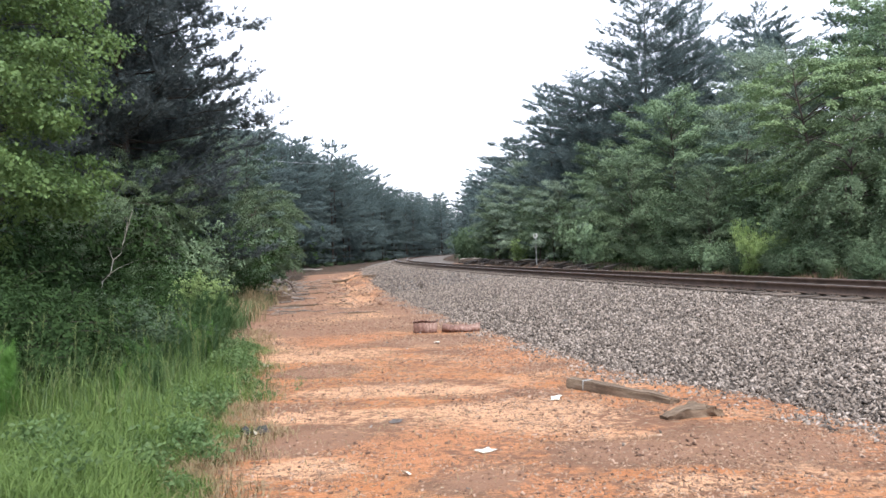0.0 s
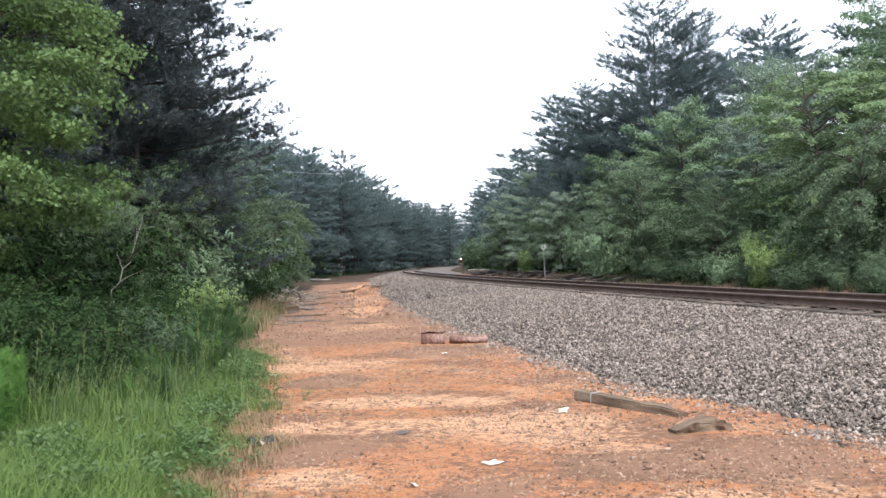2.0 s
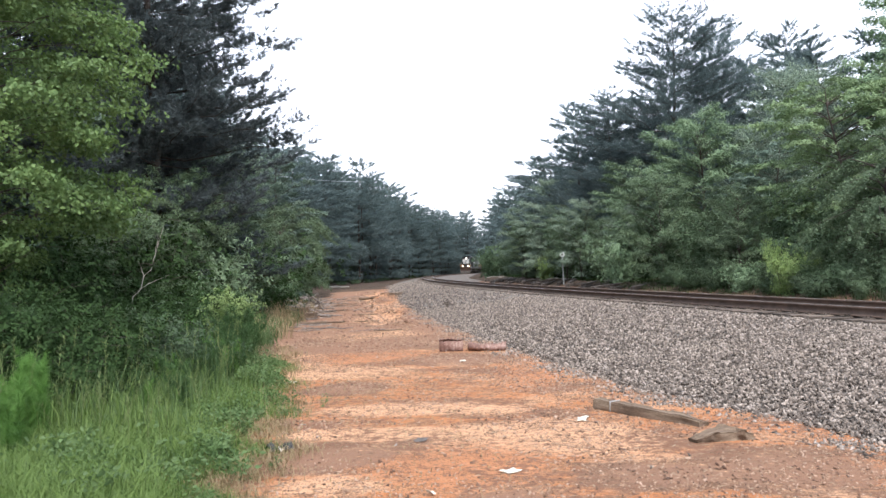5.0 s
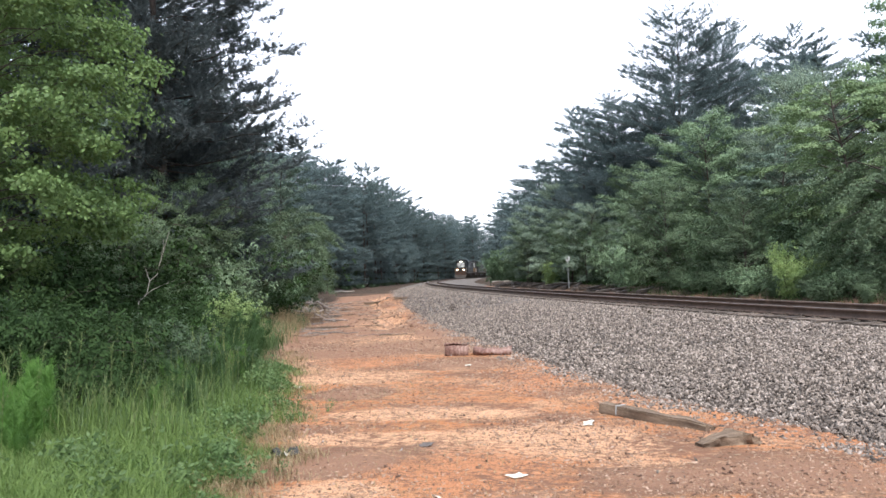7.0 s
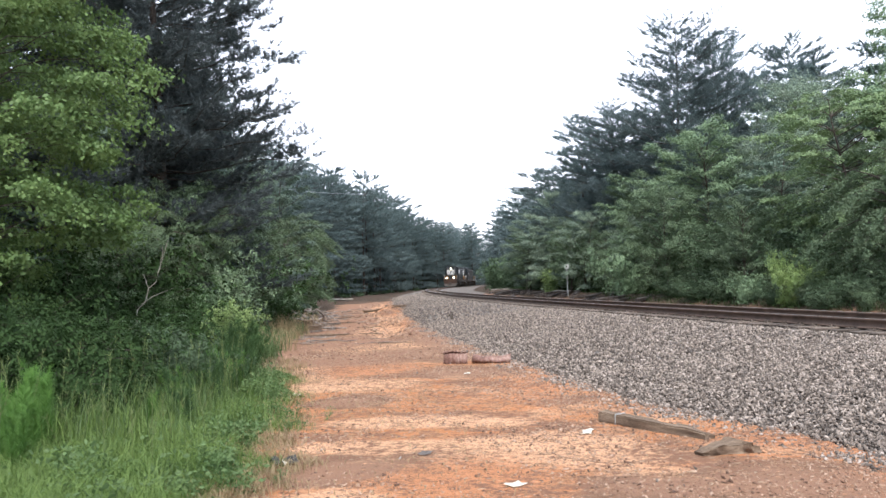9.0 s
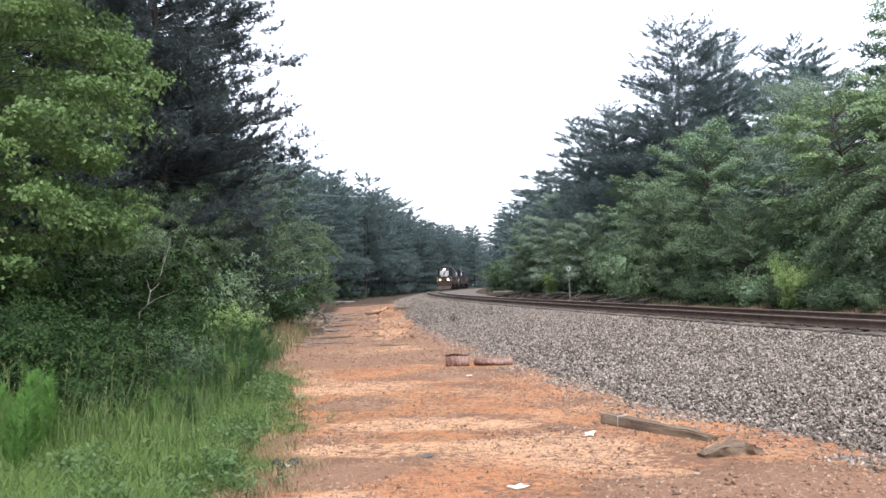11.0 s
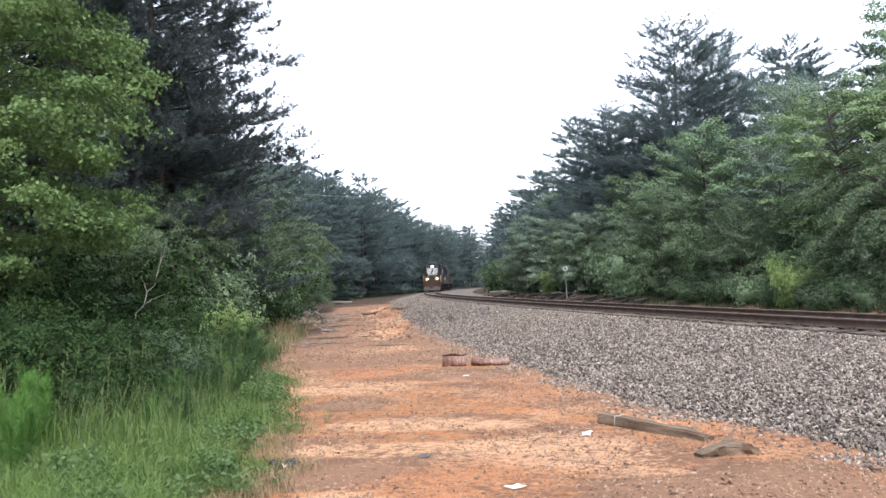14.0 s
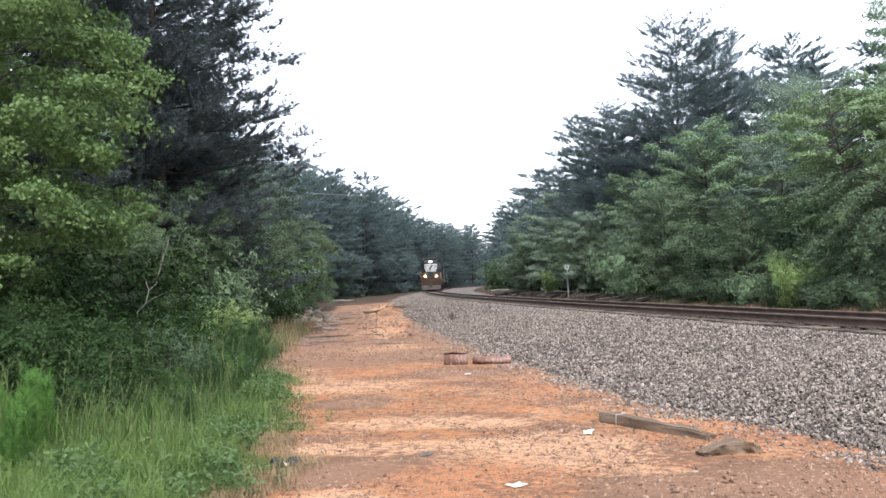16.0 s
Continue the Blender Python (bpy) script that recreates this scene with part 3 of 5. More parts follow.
def layered(name, label, H, R, base, n_boughs, n_leaves, leaf, material, seed, widest=0.35, rise=0.45, sag=0.4, droop=0.25, lay=0.9, tier=0.0, category="tree", thin=1.0, loose=0.5, bare=0.25, lean=(0, 0)):
    """A broad-leaved tree: a trunk, spreading boughs that arch over, and leaves laid along their side twigs, so that each
    bough is a leafy shelf with dark air below it."""
    r = np.random.default_rng(seed)
    root = tagged(new(name), label, category)
    wood, crown = Soup(), Soup()
    trunk = curve_pts((0, 0, -0.15), (0, 0, 1), H * 0.93, np.array([*(r.normal(size=2) * 0.04), 0]) + [*lean, 0], 9, r, 0.008)
    wood.tube(trunk, np.linspace(1, 0.1, 9) * H * 0.013, 7)
    limbs, reach = [], []
    for i in range(n_boughs):
        u = (i + r.uniform(0, 1)) / n_boughs
        if tier:
            u = min(0.99, (round(u * tier) + r.normal() * 0.13) / tier)
        u = max(0.0, u)
        prof = 0.62 + 0.38 * math.sin(0.5 * math.pi * u / widest) if u < widest else math.sqrt(max(0.03, 1 - ((u - widest) / (1.02 - widest)) ** 2))
        far = R * prof * r.uniform(0.55, 1.08)
        az = i * 2.4 + r.uniform(-0.7, 0.7)
        h = H * (base + (0.93 - base) * u)
        q = np.array([np.interp(h, trunk[:, 2], trunk[:, k]) for k in range(3)])
        t = np.linspace(0, 1, 6)[:, None]
        limb = q + np.array([math.cos(az), math.sin(az), 0]) * far * t + np.array([0, 0, 1.0]) * far * ((rise + 0.5 * u) * t - sag * t ** 2)
        limb[1:] += r.normal(size=(5, 3)) * far * 0.025
        wood.tube(limb, np.linspace(1, 0.2, 6) * (0.006 + 0.008 * far) * thin, 4)
        limbs.append(limb)
        reach.append(far)
    S, W = flat_fans(limbs, reach, r, 7.0, 0.7, 0.02, bare)
    ln = np.linalg.norm(W, axis=1)
    pick = r.choice(len(S), n_leaves, p=ln / ln.sum())
    u = r.uniform(0, 1, n_leaves)[:, None] ** 0.75
    pos = S[pick] + W[pick] * u
    pos[:, 2] -= (droop * ln[pick, None] * u ** 2)[:, 0]
    pos += r.normal(size=pos.shape) * [1, 1, 0.6] * leaf * loose * 1.6
    out = W[pick] / (ln[pick, None] + 1e-9)
    crown.leaves(pos, leaf, lay, 0.62, 0.10, r, out * 0.8)
    link("trunk", wood.mesh("trunk", M_BARK, True), root)
    link("crown", crown.mesh("crown", material), root)
    return root


def pine(name, label, H, R, base, tufts, length, material, seed, count=6, width=0.01, tiers=24, blunt=0.7, curl=0.12, per=6.0, ragged=0.35, spread=0.55, stubs=0):
    """A pine: straight trunk, tiers of level boughs turned up at the tips, and tufts of needles along flat fans of twigs;
    stubs: dead bare boughs below the crown."""
    r = np.random.default_rng(seed)
    root = tagged(new(name), label, "tree")
    wood, crown = Soup(), Soup()
    trunk = curve_pts((0, 0, -0.15), (0, 0, 1), H, r.normal(size=3) * [0.012, 0.012, 0], 10, r, 0.003)
    wood.tube(trunk, np.linspace(1, 0.06, 10) * H * 0.0105, 7)
    limbs, reach = [], []
    for i in range(tiers):
        u = (i + r.uniform(-0.25, 0.25)) / tiers
        u = min(0.985, max(0.0, u))
        h = H * (base + (1 - base) * u)
        ring = r.uniform(0, 6.28)
        n = r.integers(4, 7)
        for k in range(n):
            az = ring + 6.28 * k / n + r.uniform(-0.4, 0.4)
            far = R * (1 - u) ** blunt * (0.72 + 0.28 * min(1, u * 4)) * (1 + ragged * r.uniform(-1, 0.45)) + 0.15
            a = np.array([np.interp(h + r.normal() * 0.08, trunk[:, 2], trunk[:, q]) for q in range(3)])
            t = np.linspace(0, 1, 6)[:, None]
            limb = a + np.array([math.cos(az), math.sin(az), 0]) * far * t + np.array([0, 0, 1.0]) * far * ((-0.10 + 0.42 * u ** 1.5 + r.normal() * 0.07) * t + curl * t ** 2)
            limb[1:] += r.normal(size=(5, 3)) * far * 0.02
            wood.tube(limb, np.linspace(1, 0.2, 6) * (0.006 + 0.006 * far), 3)
            limbs.append(limb)
            reach.append(far)
    for _ in range(stubs):
        h, az, far = H * r.uniform(0.12, max(0.15, base + 0.1)), r.uniform(0, 6.28), R * r.uniform(0.2, 0.6)
        wood.tube(curve_pts((0, 0, h), (math.cos(az), math.sin(az), -0.1), far, (0, 0, -0.15), 4, r), np.linspace(1, 0.3, 4) * 0.022, 3)
    S, W = flat_fans(limbs, reach, r, per, 0.85, 0.16, 0.06)
    ln = np.linalg.norm(W, axis=1)
    pick = r.choice(len(S), tufts, p=ln / ln.sum())
    u = r.uniform(0.05, 1, tufts)[:, None] ** 0.8
    D = W[pick] / (ln[pick, None] + 1e-9)
    P = S[pick] + W[pick] * u
    P[:, 2] += (0.18 * ln[pick, None] * u ** 2)[:, 0]
    crown.needles(P + r.normal(size=P.shape) * [1, 1, 0.5] * 0.03, D + [0, 0, 0.30], length, count, width, spread, r)
    link("trunk", wood.mesh("trunk", M_BARK, True), root)
    link("crown", crown.mesh("crown", material), root)
    return root


def shrub(name, label, H, R, n_leaves, leaf, material, seed, stems=14, category="bush", twigs=True):
    """A many-stemmed bush of arching shoots with leaves along them."""
    r = np.random.default_rng(seed)
    root = tagged(new(name), label, category)
    wood, crown = Soup(), Soup()
    pts = []
    for i in range(stems):
        az, out = r.uniform(0, 6.28), r.uniform(0.1, 1.0)
        way = np.array([math.cos(az) * out * R / H, math.sin(az) * out * R / H, 1.0])
        st = curve_pts((way[0] * 0.15, way[1] * 0.15, -0.1), way, H * r.uniform(0.55, 1.0) * (1.1 - 0.25 * out), (way[0] * 0.3, way[1] * 0.3, -0.25), 6, r)
        wood.tube(st, np.linspace(1, 0.2, 6) * 0.006 * H, 4)
        for k in (1, 2, 3, 4, 5):
            for _ in range(3):
                tw = curve_pts(st[k], r.normal(size=3) * [1, 1, 0.5] + [0, 0, 0.3], R * 0.28 * r.uniform(0.4, 1), (0, 0, -0.2), 4, r)
                if twigs and k % 2:
                    wood.tube(tw, np.linspace(1, 0.3, 4) * 0.002 * H, 3)
                pts += [tw[1], tw[2], tw[3], tw[3]]
    pts = np.array(pts)
    w = r.uniform(0.1, 1.5, len(pts)) ** 1.5
    pos = pts[r.choice(len(pts), n_leaves, p=w / w.sum())] + r.normal(size=(n_leaves, 3)) * (R * 0.07 + leaf * 0.6)
    pos[:, 2] = np.abs(pos[:, 2])
    o = pos - [0, 0, H * 0.35]
    crown.sprays(pos, leaf, 0.6, 0.52, 0.1, r, 0.7 * o / (np.linalg.norm(o, axis=1, keepdims=True) + 1e-6))
    link("stem", wood.mesh("stem", M_BARK, True), root)
    link("foliage", crown.mesh("foliage", material), root)
    return root


PLACED = {}


def put(proto, x, y, s=1.0, sz=None, turn=0.0, sink=0.05):
    """Stands a plant, or a copy of it, on the ground, s times as wide and sz times as high."""
    sz = s if sz is None else sz
    z = float(ground_z(x, y)) - sink
    base = PLACED.get(proto.name)
    if base is None:
        PLACED[proto.name] = (s, sz)
        proto.matrix_basis = pose(x, y, z, 0, 0, turn) @ Matrix.Diagonal((s, s, sz, 1))
        return proto
    k = (s / base[0], s / base[0], sz / base[1], 1)
    return copy_thing(proto, pose(x, y, z, 0, 0, turn) @ Matrix.Diagonal(k))


def build_woods():
    r = random.Random(11)
    maple = layered("sweetgum_tree", "leafy yellow-green broad-leaved tree at the edge of the grass", 9.5, 2.45, 0.13, 130, 62000, 0.08, L_MAPLE, 1, 0.3, 0.40, 0.42, 0.4, 0.35, 15, "tree", 0.5, 0.8)
    oak = layered("broadleaf_tree", "rounded mid-green broad-leaved tree beside the railway", 9, 2.9, 0.14, 62, 34000, 0.10, L_BROAD, 2, 0.55, 0.6, 0.35, 0.3, 0.8, 0, "tree", 1.0, 0.9)
    light = layered("broadleaf_tree", "light green broad-leaved tree leaning out towards the railway", 9, 3.3, 0.16, 60, 36000, 0.10, L_LIGHT, 22, 0.4, 0.4, 0.5, 0.45, 0.8, 9)
    oak_deep = layered("broadleaf_tree", "deep green broad-leaved tree in the wood's edge", 10, 3.0, 0.06, 56, 20000, 0.135, L_DEEP, 3, 0.4, 0.5, 0.4, 0.35, 0.8, 10)
    ash = layered("broadleaf_tree", "tall grey-green broad-leaved tree with a loose crown", 11, 2.7, 0.10, 80, 26000, 0.095, L_GREY, 4, 0.5, 0.8, 0.35, 0.3, 0.6, 0, "tree", 0.8, 1.2)
    curtain = layered("broadleaf_tree", "dark green tree whose boughs droop to the ground beside the railway", 6.4, 3.0, 0.10, 54, 32000, 0.085, L_MIDGREY, 24, 0.45, 0.5, 0.95, 0.6, 0.6, 9)
    small = layered("young_tree", "fine-leaved young tree at the foot of the wood", 4.4, 2.0, 0.04, 50, 22000, 0.065, L_MIDGREY, 25, 0.2, 0.75, 0.35, 0.3, 0.6, 0, "tree", 0.7, 0.9)
    small_light = layered("young_tree", "grey-green young tree with level boughs beyond the railway", 5.2, 2.2, 0.05, 44, 18000, 0.085, L_GREY, 26, 0.3, 0.5, 0.4, 0.3, 0.6, 8, "tree", 0.7, 0.8)
    oak_far = layered("broadleaf_tree", "broad-leaved tree far along the railway, distance haze put into its blue-green leaves", 11, 3.2, 0.05, 50, 7000, 0.24, L_FAR, 23, 0.45, 0.5, 0.4, 0.3, 0.8, 0, "tree", 1.0, 0.5)
    pine_a = pine("pine_tree", "tall dark pine with level tiers of boughs", 17, 4.3, 0.04, 36000, 0.18, L_PINE_DARK, 5, 7, 0.012, 44, 0.55, 0.10, 7.0)
    pine_b = pine("pine_tree", "tall pine with a broad layered crown, haze put into its blue-green needles", 17, 5.4, 0.06, 66000, 0.19, L_PINE, 6, 6, 0.0115, 40, 0.48, 0.18, 8.0, 0.62, 0.7)
    pine_s = pine("pine_tree", "sparse flat-topped pine standing above its neighbours", 16, 3.0, 0.60, 16000, 0.20, L_PINE, 36, 5, 0.014, 9, 0.30, 0.12, 8.0, 0.5, 0.6, 14)
    pine_m = pine("pine_tree", "dull green pine in the wood along the track, haze put into its needles", 16, 3.9, 0.12, 15000, 0.28, L_PINE_WOOD, 7, 4, 0.022, 20, 0.40, 0.10, 6.0, 0.5, 0.6, 8)
    pine_f = pine("pine_tree", "slender dull green pine far along the railway, haze put into its needles", 16, 3.9, 0.04, 9000, 0.36, L_PINE_WOOD, 27, 3, 0.036, 16, 0.34, 0.08, 4.5, 0.5, 0.55, 4)
    pine_g = pine("pine_tree", "dull green pine with a high crown far along the railway, haze put into its needles", 16, 4.0, 0.24, 7500, 0.36, L_PINE_WOOD, 28, 3, 0.036, 12, 0.36, 0.08, 4.5, 0.55, 0.55, 14)
    bush_a = shrub("bush", "dense green bush along the wood's edge", 3.2, 1.9, 8500, 0.09, L_BROAD, 8)
    bush_b = shrub("bush", "grey-green bush along the wood's edge", 3.0, 1.6, 9000, 0.085, L_MIDGREY, 9)
    bush_c = shrub("bush", "dark green bush with the wood's shade put into its leaf colour", 3.0, 2.0, 6000, 0.11, L_SHADE_PAINT, 10)
    bush_e = shrub("bush", "dull green undergrowth bush beyond the railway", 3.0, 2.0, 7000, 0.10, L_UNDER, 14)
    bush_d = shrub("bush", "bright lime-green young bush beside the railway", 2.2, 0.9, 4500, 0.085, L_LIME, 12)
    bush_f = shrub("bush", "dark undergrowth at the foot of the far trees", 3.2, 2.2, 1100, 0.30, L_UNDER, 13, 8, "bush", False)

    # left wood's edge, near to far
    put(maple, -7.95, 12.0, 1.0, 1.0, 20)
    put(maple, -10.8, 14.5, 1.1, 1.15, 140)
    put(pine_a, -9.3, 22.5, 1.05, 1.1, 0)
    put(pine_a, -13.5, 20.0, 1.1, 1.1, 80)
    put(pine_a, -11.2, 23.6, 1.1, 1.15, 150)
    put(pine_m, -12.0, 29.0, 0.9, 0.72, 200)
    put(pine_a, -12.3, 25.0, 1.0, 0.95, 300)
    # the many bush_c copies stand in for the dark shade below the sweetgum
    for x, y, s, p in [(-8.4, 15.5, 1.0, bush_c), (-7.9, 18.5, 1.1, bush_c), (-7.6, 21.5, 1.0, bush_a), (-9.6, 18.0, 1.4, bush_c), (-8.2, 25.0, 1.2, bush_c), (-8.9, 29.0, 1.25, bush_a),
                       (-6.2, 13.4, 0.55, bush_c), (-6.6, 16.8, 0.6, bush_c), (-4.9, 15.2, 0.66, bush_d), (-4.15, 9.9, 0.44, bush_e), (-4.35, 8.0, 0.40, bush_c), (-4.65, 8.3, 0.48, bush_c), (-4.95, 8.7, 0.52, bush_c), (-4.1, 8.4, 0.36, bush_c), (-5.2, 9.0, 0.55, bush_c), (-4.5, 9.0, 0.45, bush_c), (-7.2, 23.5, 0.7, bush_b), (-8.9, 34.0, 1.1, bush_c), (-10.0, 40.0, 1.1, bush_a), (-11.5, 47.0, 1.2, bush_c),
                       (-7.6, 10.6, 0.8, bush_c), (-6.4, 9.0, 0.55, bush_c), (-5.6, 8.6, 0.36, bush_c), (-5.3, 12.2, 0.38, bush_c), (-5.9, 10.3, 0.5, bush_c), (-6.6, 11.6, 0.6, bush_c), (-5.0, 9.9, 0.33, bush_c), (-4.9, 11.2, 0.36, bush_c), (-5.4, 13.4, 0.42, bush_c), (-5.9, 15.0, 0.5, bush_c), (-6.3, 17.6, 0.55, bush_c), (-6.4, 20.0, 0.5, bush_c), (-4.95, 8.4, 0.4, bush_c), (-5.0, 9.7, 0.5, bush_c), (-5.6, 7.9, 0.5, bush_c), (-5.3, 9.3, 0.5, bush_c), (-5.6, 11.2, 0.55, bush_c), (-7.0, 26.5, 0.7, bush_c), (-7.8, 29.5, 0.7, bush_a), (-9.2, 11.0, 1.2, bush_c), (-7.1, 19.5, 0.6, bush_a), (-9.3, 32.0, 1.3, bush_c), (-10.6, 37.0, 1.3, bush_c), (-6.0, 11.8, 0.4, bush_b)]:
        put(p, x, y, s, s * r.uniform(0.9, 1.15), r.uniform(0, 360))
    for x, y, s, p in [(-10.8, 26.0, 0.75, oak_deep), (-12.2, 34.5, 0.85, oak_deep), (-12.4, 40.0, 0.8, ash), (-14.0, 47.0, 0.9, oak_deep), (-10.6, 31.0, 0.55, oak_deep), (-11.0, 19.0, 0.7, oak_deep), (-8.6, 24.0, 0.55, oak_deep), (-9.6, 30.0, 0.62, oak), (-9.3, 25.6, 0.58, oak), (-11.4, 36.0, 0.75, oak), (-9.0, 21.6, 0.5, oak), (-9.0, 28.5, 0.6, oak_deep), (-9.6, 33.0, 0.6, curtain), (-8.3, 20.0, 0.62, curtain), (-9.4, 37.0, 0.75, oak_deep), (-8.2, 17.6, 0.65, small), (-7.9, 22.4, 0.9, small), (-8.6, 27.0, 1.0, small), (-8.9, 31.0, 1.0, small), (-10.4, 42.0, 0.9, curtain), (-11.6, 49.0, 1.0, curtain), (-13.0, 56.0, 1.0, curtain)]:
        put(p, x, y, s, s, r.uniform(0, 360))
    for y in np.arange(38, 240, 5.5):
        off = np.interp(y, [30, 60, 95, 135, 200, 260], [18, 17, 14.0, 10.5, 10.0, 10.0])
        for k in range(4):
            p = at_track(y + r.uniform(-2, 2), off + k * 4.6 + r.uniform(-1.2, 1.2))
            tall = np.interp(y, [38, 60, 76, 90, 124, 173, 240], [0.75, 0.85, 0.92, 0.99, 1.22, 1.32, 1.20])
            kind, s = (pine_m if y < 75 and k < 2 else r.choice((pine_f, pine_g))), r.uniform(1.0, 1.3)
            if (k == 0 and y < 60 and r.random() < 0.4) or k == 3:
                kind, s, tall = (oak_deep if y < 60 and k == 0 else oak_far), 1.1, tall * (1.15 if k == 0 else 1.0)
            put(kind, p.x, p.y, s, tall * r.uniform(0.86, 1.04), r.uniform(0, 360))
    for y in np.arange(50, 235, 4.5):
        off = np.interp(y, [30, 60, 95, 135, 200, 260], [17.5, 16, 13.8, 10.8, 10.2, 10.2])
        for k, far in enumerate((2.2, 8.0)):
            p = at_track(y + r.uniform(-1, 1), off + far + r.uniform(0, 1.6))
            put(bush_f, p.x, p.y, r.uniform(0.9, 1.3), r.uniform(0.6, 1.2) * (1 + 0.5 * k), r.uniform(0, 360))

    for y in np.arange(54, 200, 3.2):
        off = np.interp(y, [30, 60, 95, 135, 200, 260], [17.5, 16, 13.8, 10.8, 10.2, 10.2])
        p = at_track(y + r.uniform(-1, 1), off - r.uniform(0.4, 2.6))
        put(bush_f, p.x, p.y, r.uniform(0.2, 0.42), r.uniform(0.14, 0.34), r.uniform(0, 360))

    # right of the railway
    for x, y, s, sz, p in [(13.2, 48, 1.05, 0.965, pine_b), (16.6, 50, 0.95, 0.93, pine_b), (9.6, 51, 0.85, 0.72, pine_b), (8.2, 56, 0.95, 0.78, pine_m), (6.4, 60, 0.8, 0.58, pine_m), (20.6, 50, 1.0, 0.94, pine_s), (23.0, 53, 0.8, 0.90, pine_s), (14.0, 57, 1.1, 0.85, pine_m), (9.8, 62, 1.0, 0.80, pine_m), (17.4, 53, 0.9, 1.12, oak_deep),
                           (11.4, 37, 0.98, 0.86, oak), (16.2, 39, 0.9, 0.95, ash), (13.9, 36.5, 0.75, 0.62, ash), (18.8, 41, 1.0, 0.98, ash), (13.0, 26.5, 0.95, 0.80, light), (16.0, 28.5, 1.05, 0.88, light), (19.4, 33, 1.15, 1.32, oak), (9.4, 44, 0.9, 0.72, oak), (11.9, 22.6, 0.80, 0.78, curtain), (14.3, 21.0, 0.9, 0.9, curtain),
                           (6.9, 54, 0.8, 0.56, oak), (5.6, 66, 0.9, 0.75, oak_deep), (15.6, 22.0, 0.95, 0.62, oak_deep), (21.0, 36, 1.2, 1.2, oak_deep), (13.0, 33.0, 0.8, 0.6, oak_deep)]:
        put(p, x, y, s, sz, r.uniform(0, 360))
    for x, y, s, sz, p in [(8.5, 34.0, 1.0, 1.05, small), (9.9, 28.6, 0.82, 0.82, small), (5.3, 52.0, 1.0, 1.0, small_light), (4.3, 58.5, 1.0, 1.1, small_light), (6.7, 46.0, 0.9, 0.95, small_light), (7.9, 39.0, 0.7, 0.75, small_light), (6.4, 57.0, 1.2, 1.4, small_light), (10.9, 31.0, 0.7, 0.7, small), (9.7, 24.0, 0.66, 0.95, bush_d), (10.5, 24.6, 0.55, 0.62, bush_d), (11.4, 26.0, 0.9, 1.0, bush_e), (12.3, 22.0, 0.85, 0.8, bush_e), (13.0, 20.0, 0.9, 0.8, bush_e), (11.4, 21.5, 0.5, 0.45, bush_e), (13.4, 18.0, 0.8, 0.7, bush_e),
                           (7.4, 38.0, 0.9, 1.0, bush_a), (7.4, 42.6, 0.65, 0.75, small), (5.9, 47.0, 0.8, 0.85, small), (5.0, 50.5, 0.85, 0.9, bush_d), (3.9, 57.0, 0.9, 0.9, small), (10.0, 33.0, 1.2, 1.2, bush_e), (10.6, 35.0, 1.4, 1.3, bush_e), (12.6, 34.5, 1.4, 1.5, bush_e), (14.8, 31.5, 1.4, 1.5, bush_e), (11.2, 40.5, 1.5, 1.6, bush_e), (14.5, 26.0, 1.3, 1.3, bush_e), (8.0, 44.5, 1.3, 1.5, bush_e), (15.8, 23.5, 1.3, 1.3, bush_e),
                           (11.8, 32.0, 1.4, 1.4, bush_e), (8.9, 40.0, 1.5, 1.5, bush_e), (6.8, 50.0, 1.5, 1.5, bush_e), (13.6, 29.0, 1.4, 1.4, bush_e), (8.9, 29.8, 0.55, 0.5, bush_e), (9.3, 26.6, 0.45, 0.4, bush_a), (10.4, 22.6, 0.4, 0.35, bush_e)]:
        put(p, x, y, s, sz, r.uniform(0, 360))
    # brush that closes in on the inside of the bend
    for x, y, s, sz in [(2.2, 85, 0.75, 1.2), (2.55, 90, 0.8, 1.2), (3.4, 82, 0.8, 1.2), (3.8, 88, 0.9, 1.4), (4.6, 84, 0.9, 1.5), (5.2, 79, 0.9, 1.4)]:
        put(bush_f, x, y, s, sz, r.uniform(0, 360))
    # low growth close behind the rails
    for k in range(48):
        y = 13 + k * 0.42 + r.uniform(-0.4, 0.4)
        p = at_track(y, -(3.5 + r.uniform(0, 1.3) + np.interp(y, [14, 30, 46], [0.0, 0.8, 2.2])))
        s = r.uniform(0.28, 0.5)
        put(r.choice((bush_e, bush_e, bush_e, bush_b)), p.x, p.y, s, s * r.uniform(0.6, 0.95), r.uniform(0, 360))
    for y in np.arange(66, 245, 5.5):
        for k in range(2):
            p = at_track(y + r.uniform(-2, 2), -(np.interp(y, [66, 85, 100, 125, 170, 195, 240], [9.2, 10.4, 11.8, 11.9, 12.4, 13.0, 12.6]) + k * 5.5 + r.uniform(-0.6, 1)))
            q = r.random()
            far = np.interp(y, [66, 100, 140, 245], [0.80, 0.70, 0.85, 1.0])
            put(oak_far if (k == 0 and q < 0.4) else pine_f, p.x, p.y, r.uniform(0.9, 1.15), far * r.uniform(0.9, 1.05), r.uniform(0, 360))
        for k in range(2):
            p = at_track(y + r.uniform(-2, 2), -np.interp(y, [66, 85, 100, 240], [7.8, 9.2, 10.8, 11.0]) - 3.5 * k + r.uniform(-1, 0.2))
            put(bush_f, p.x, p.y, r.uniform(0.7, 1.0), r.uniform(0.8, 1.4), r.uniform(0, 360))
    for y in np.arange(24, 66, 6.0):
        for k in range(2):
            p = at_track(y + r.uniform(-2, 2), -(19.5 + k * 6 + r.uniform(-1, 1)))
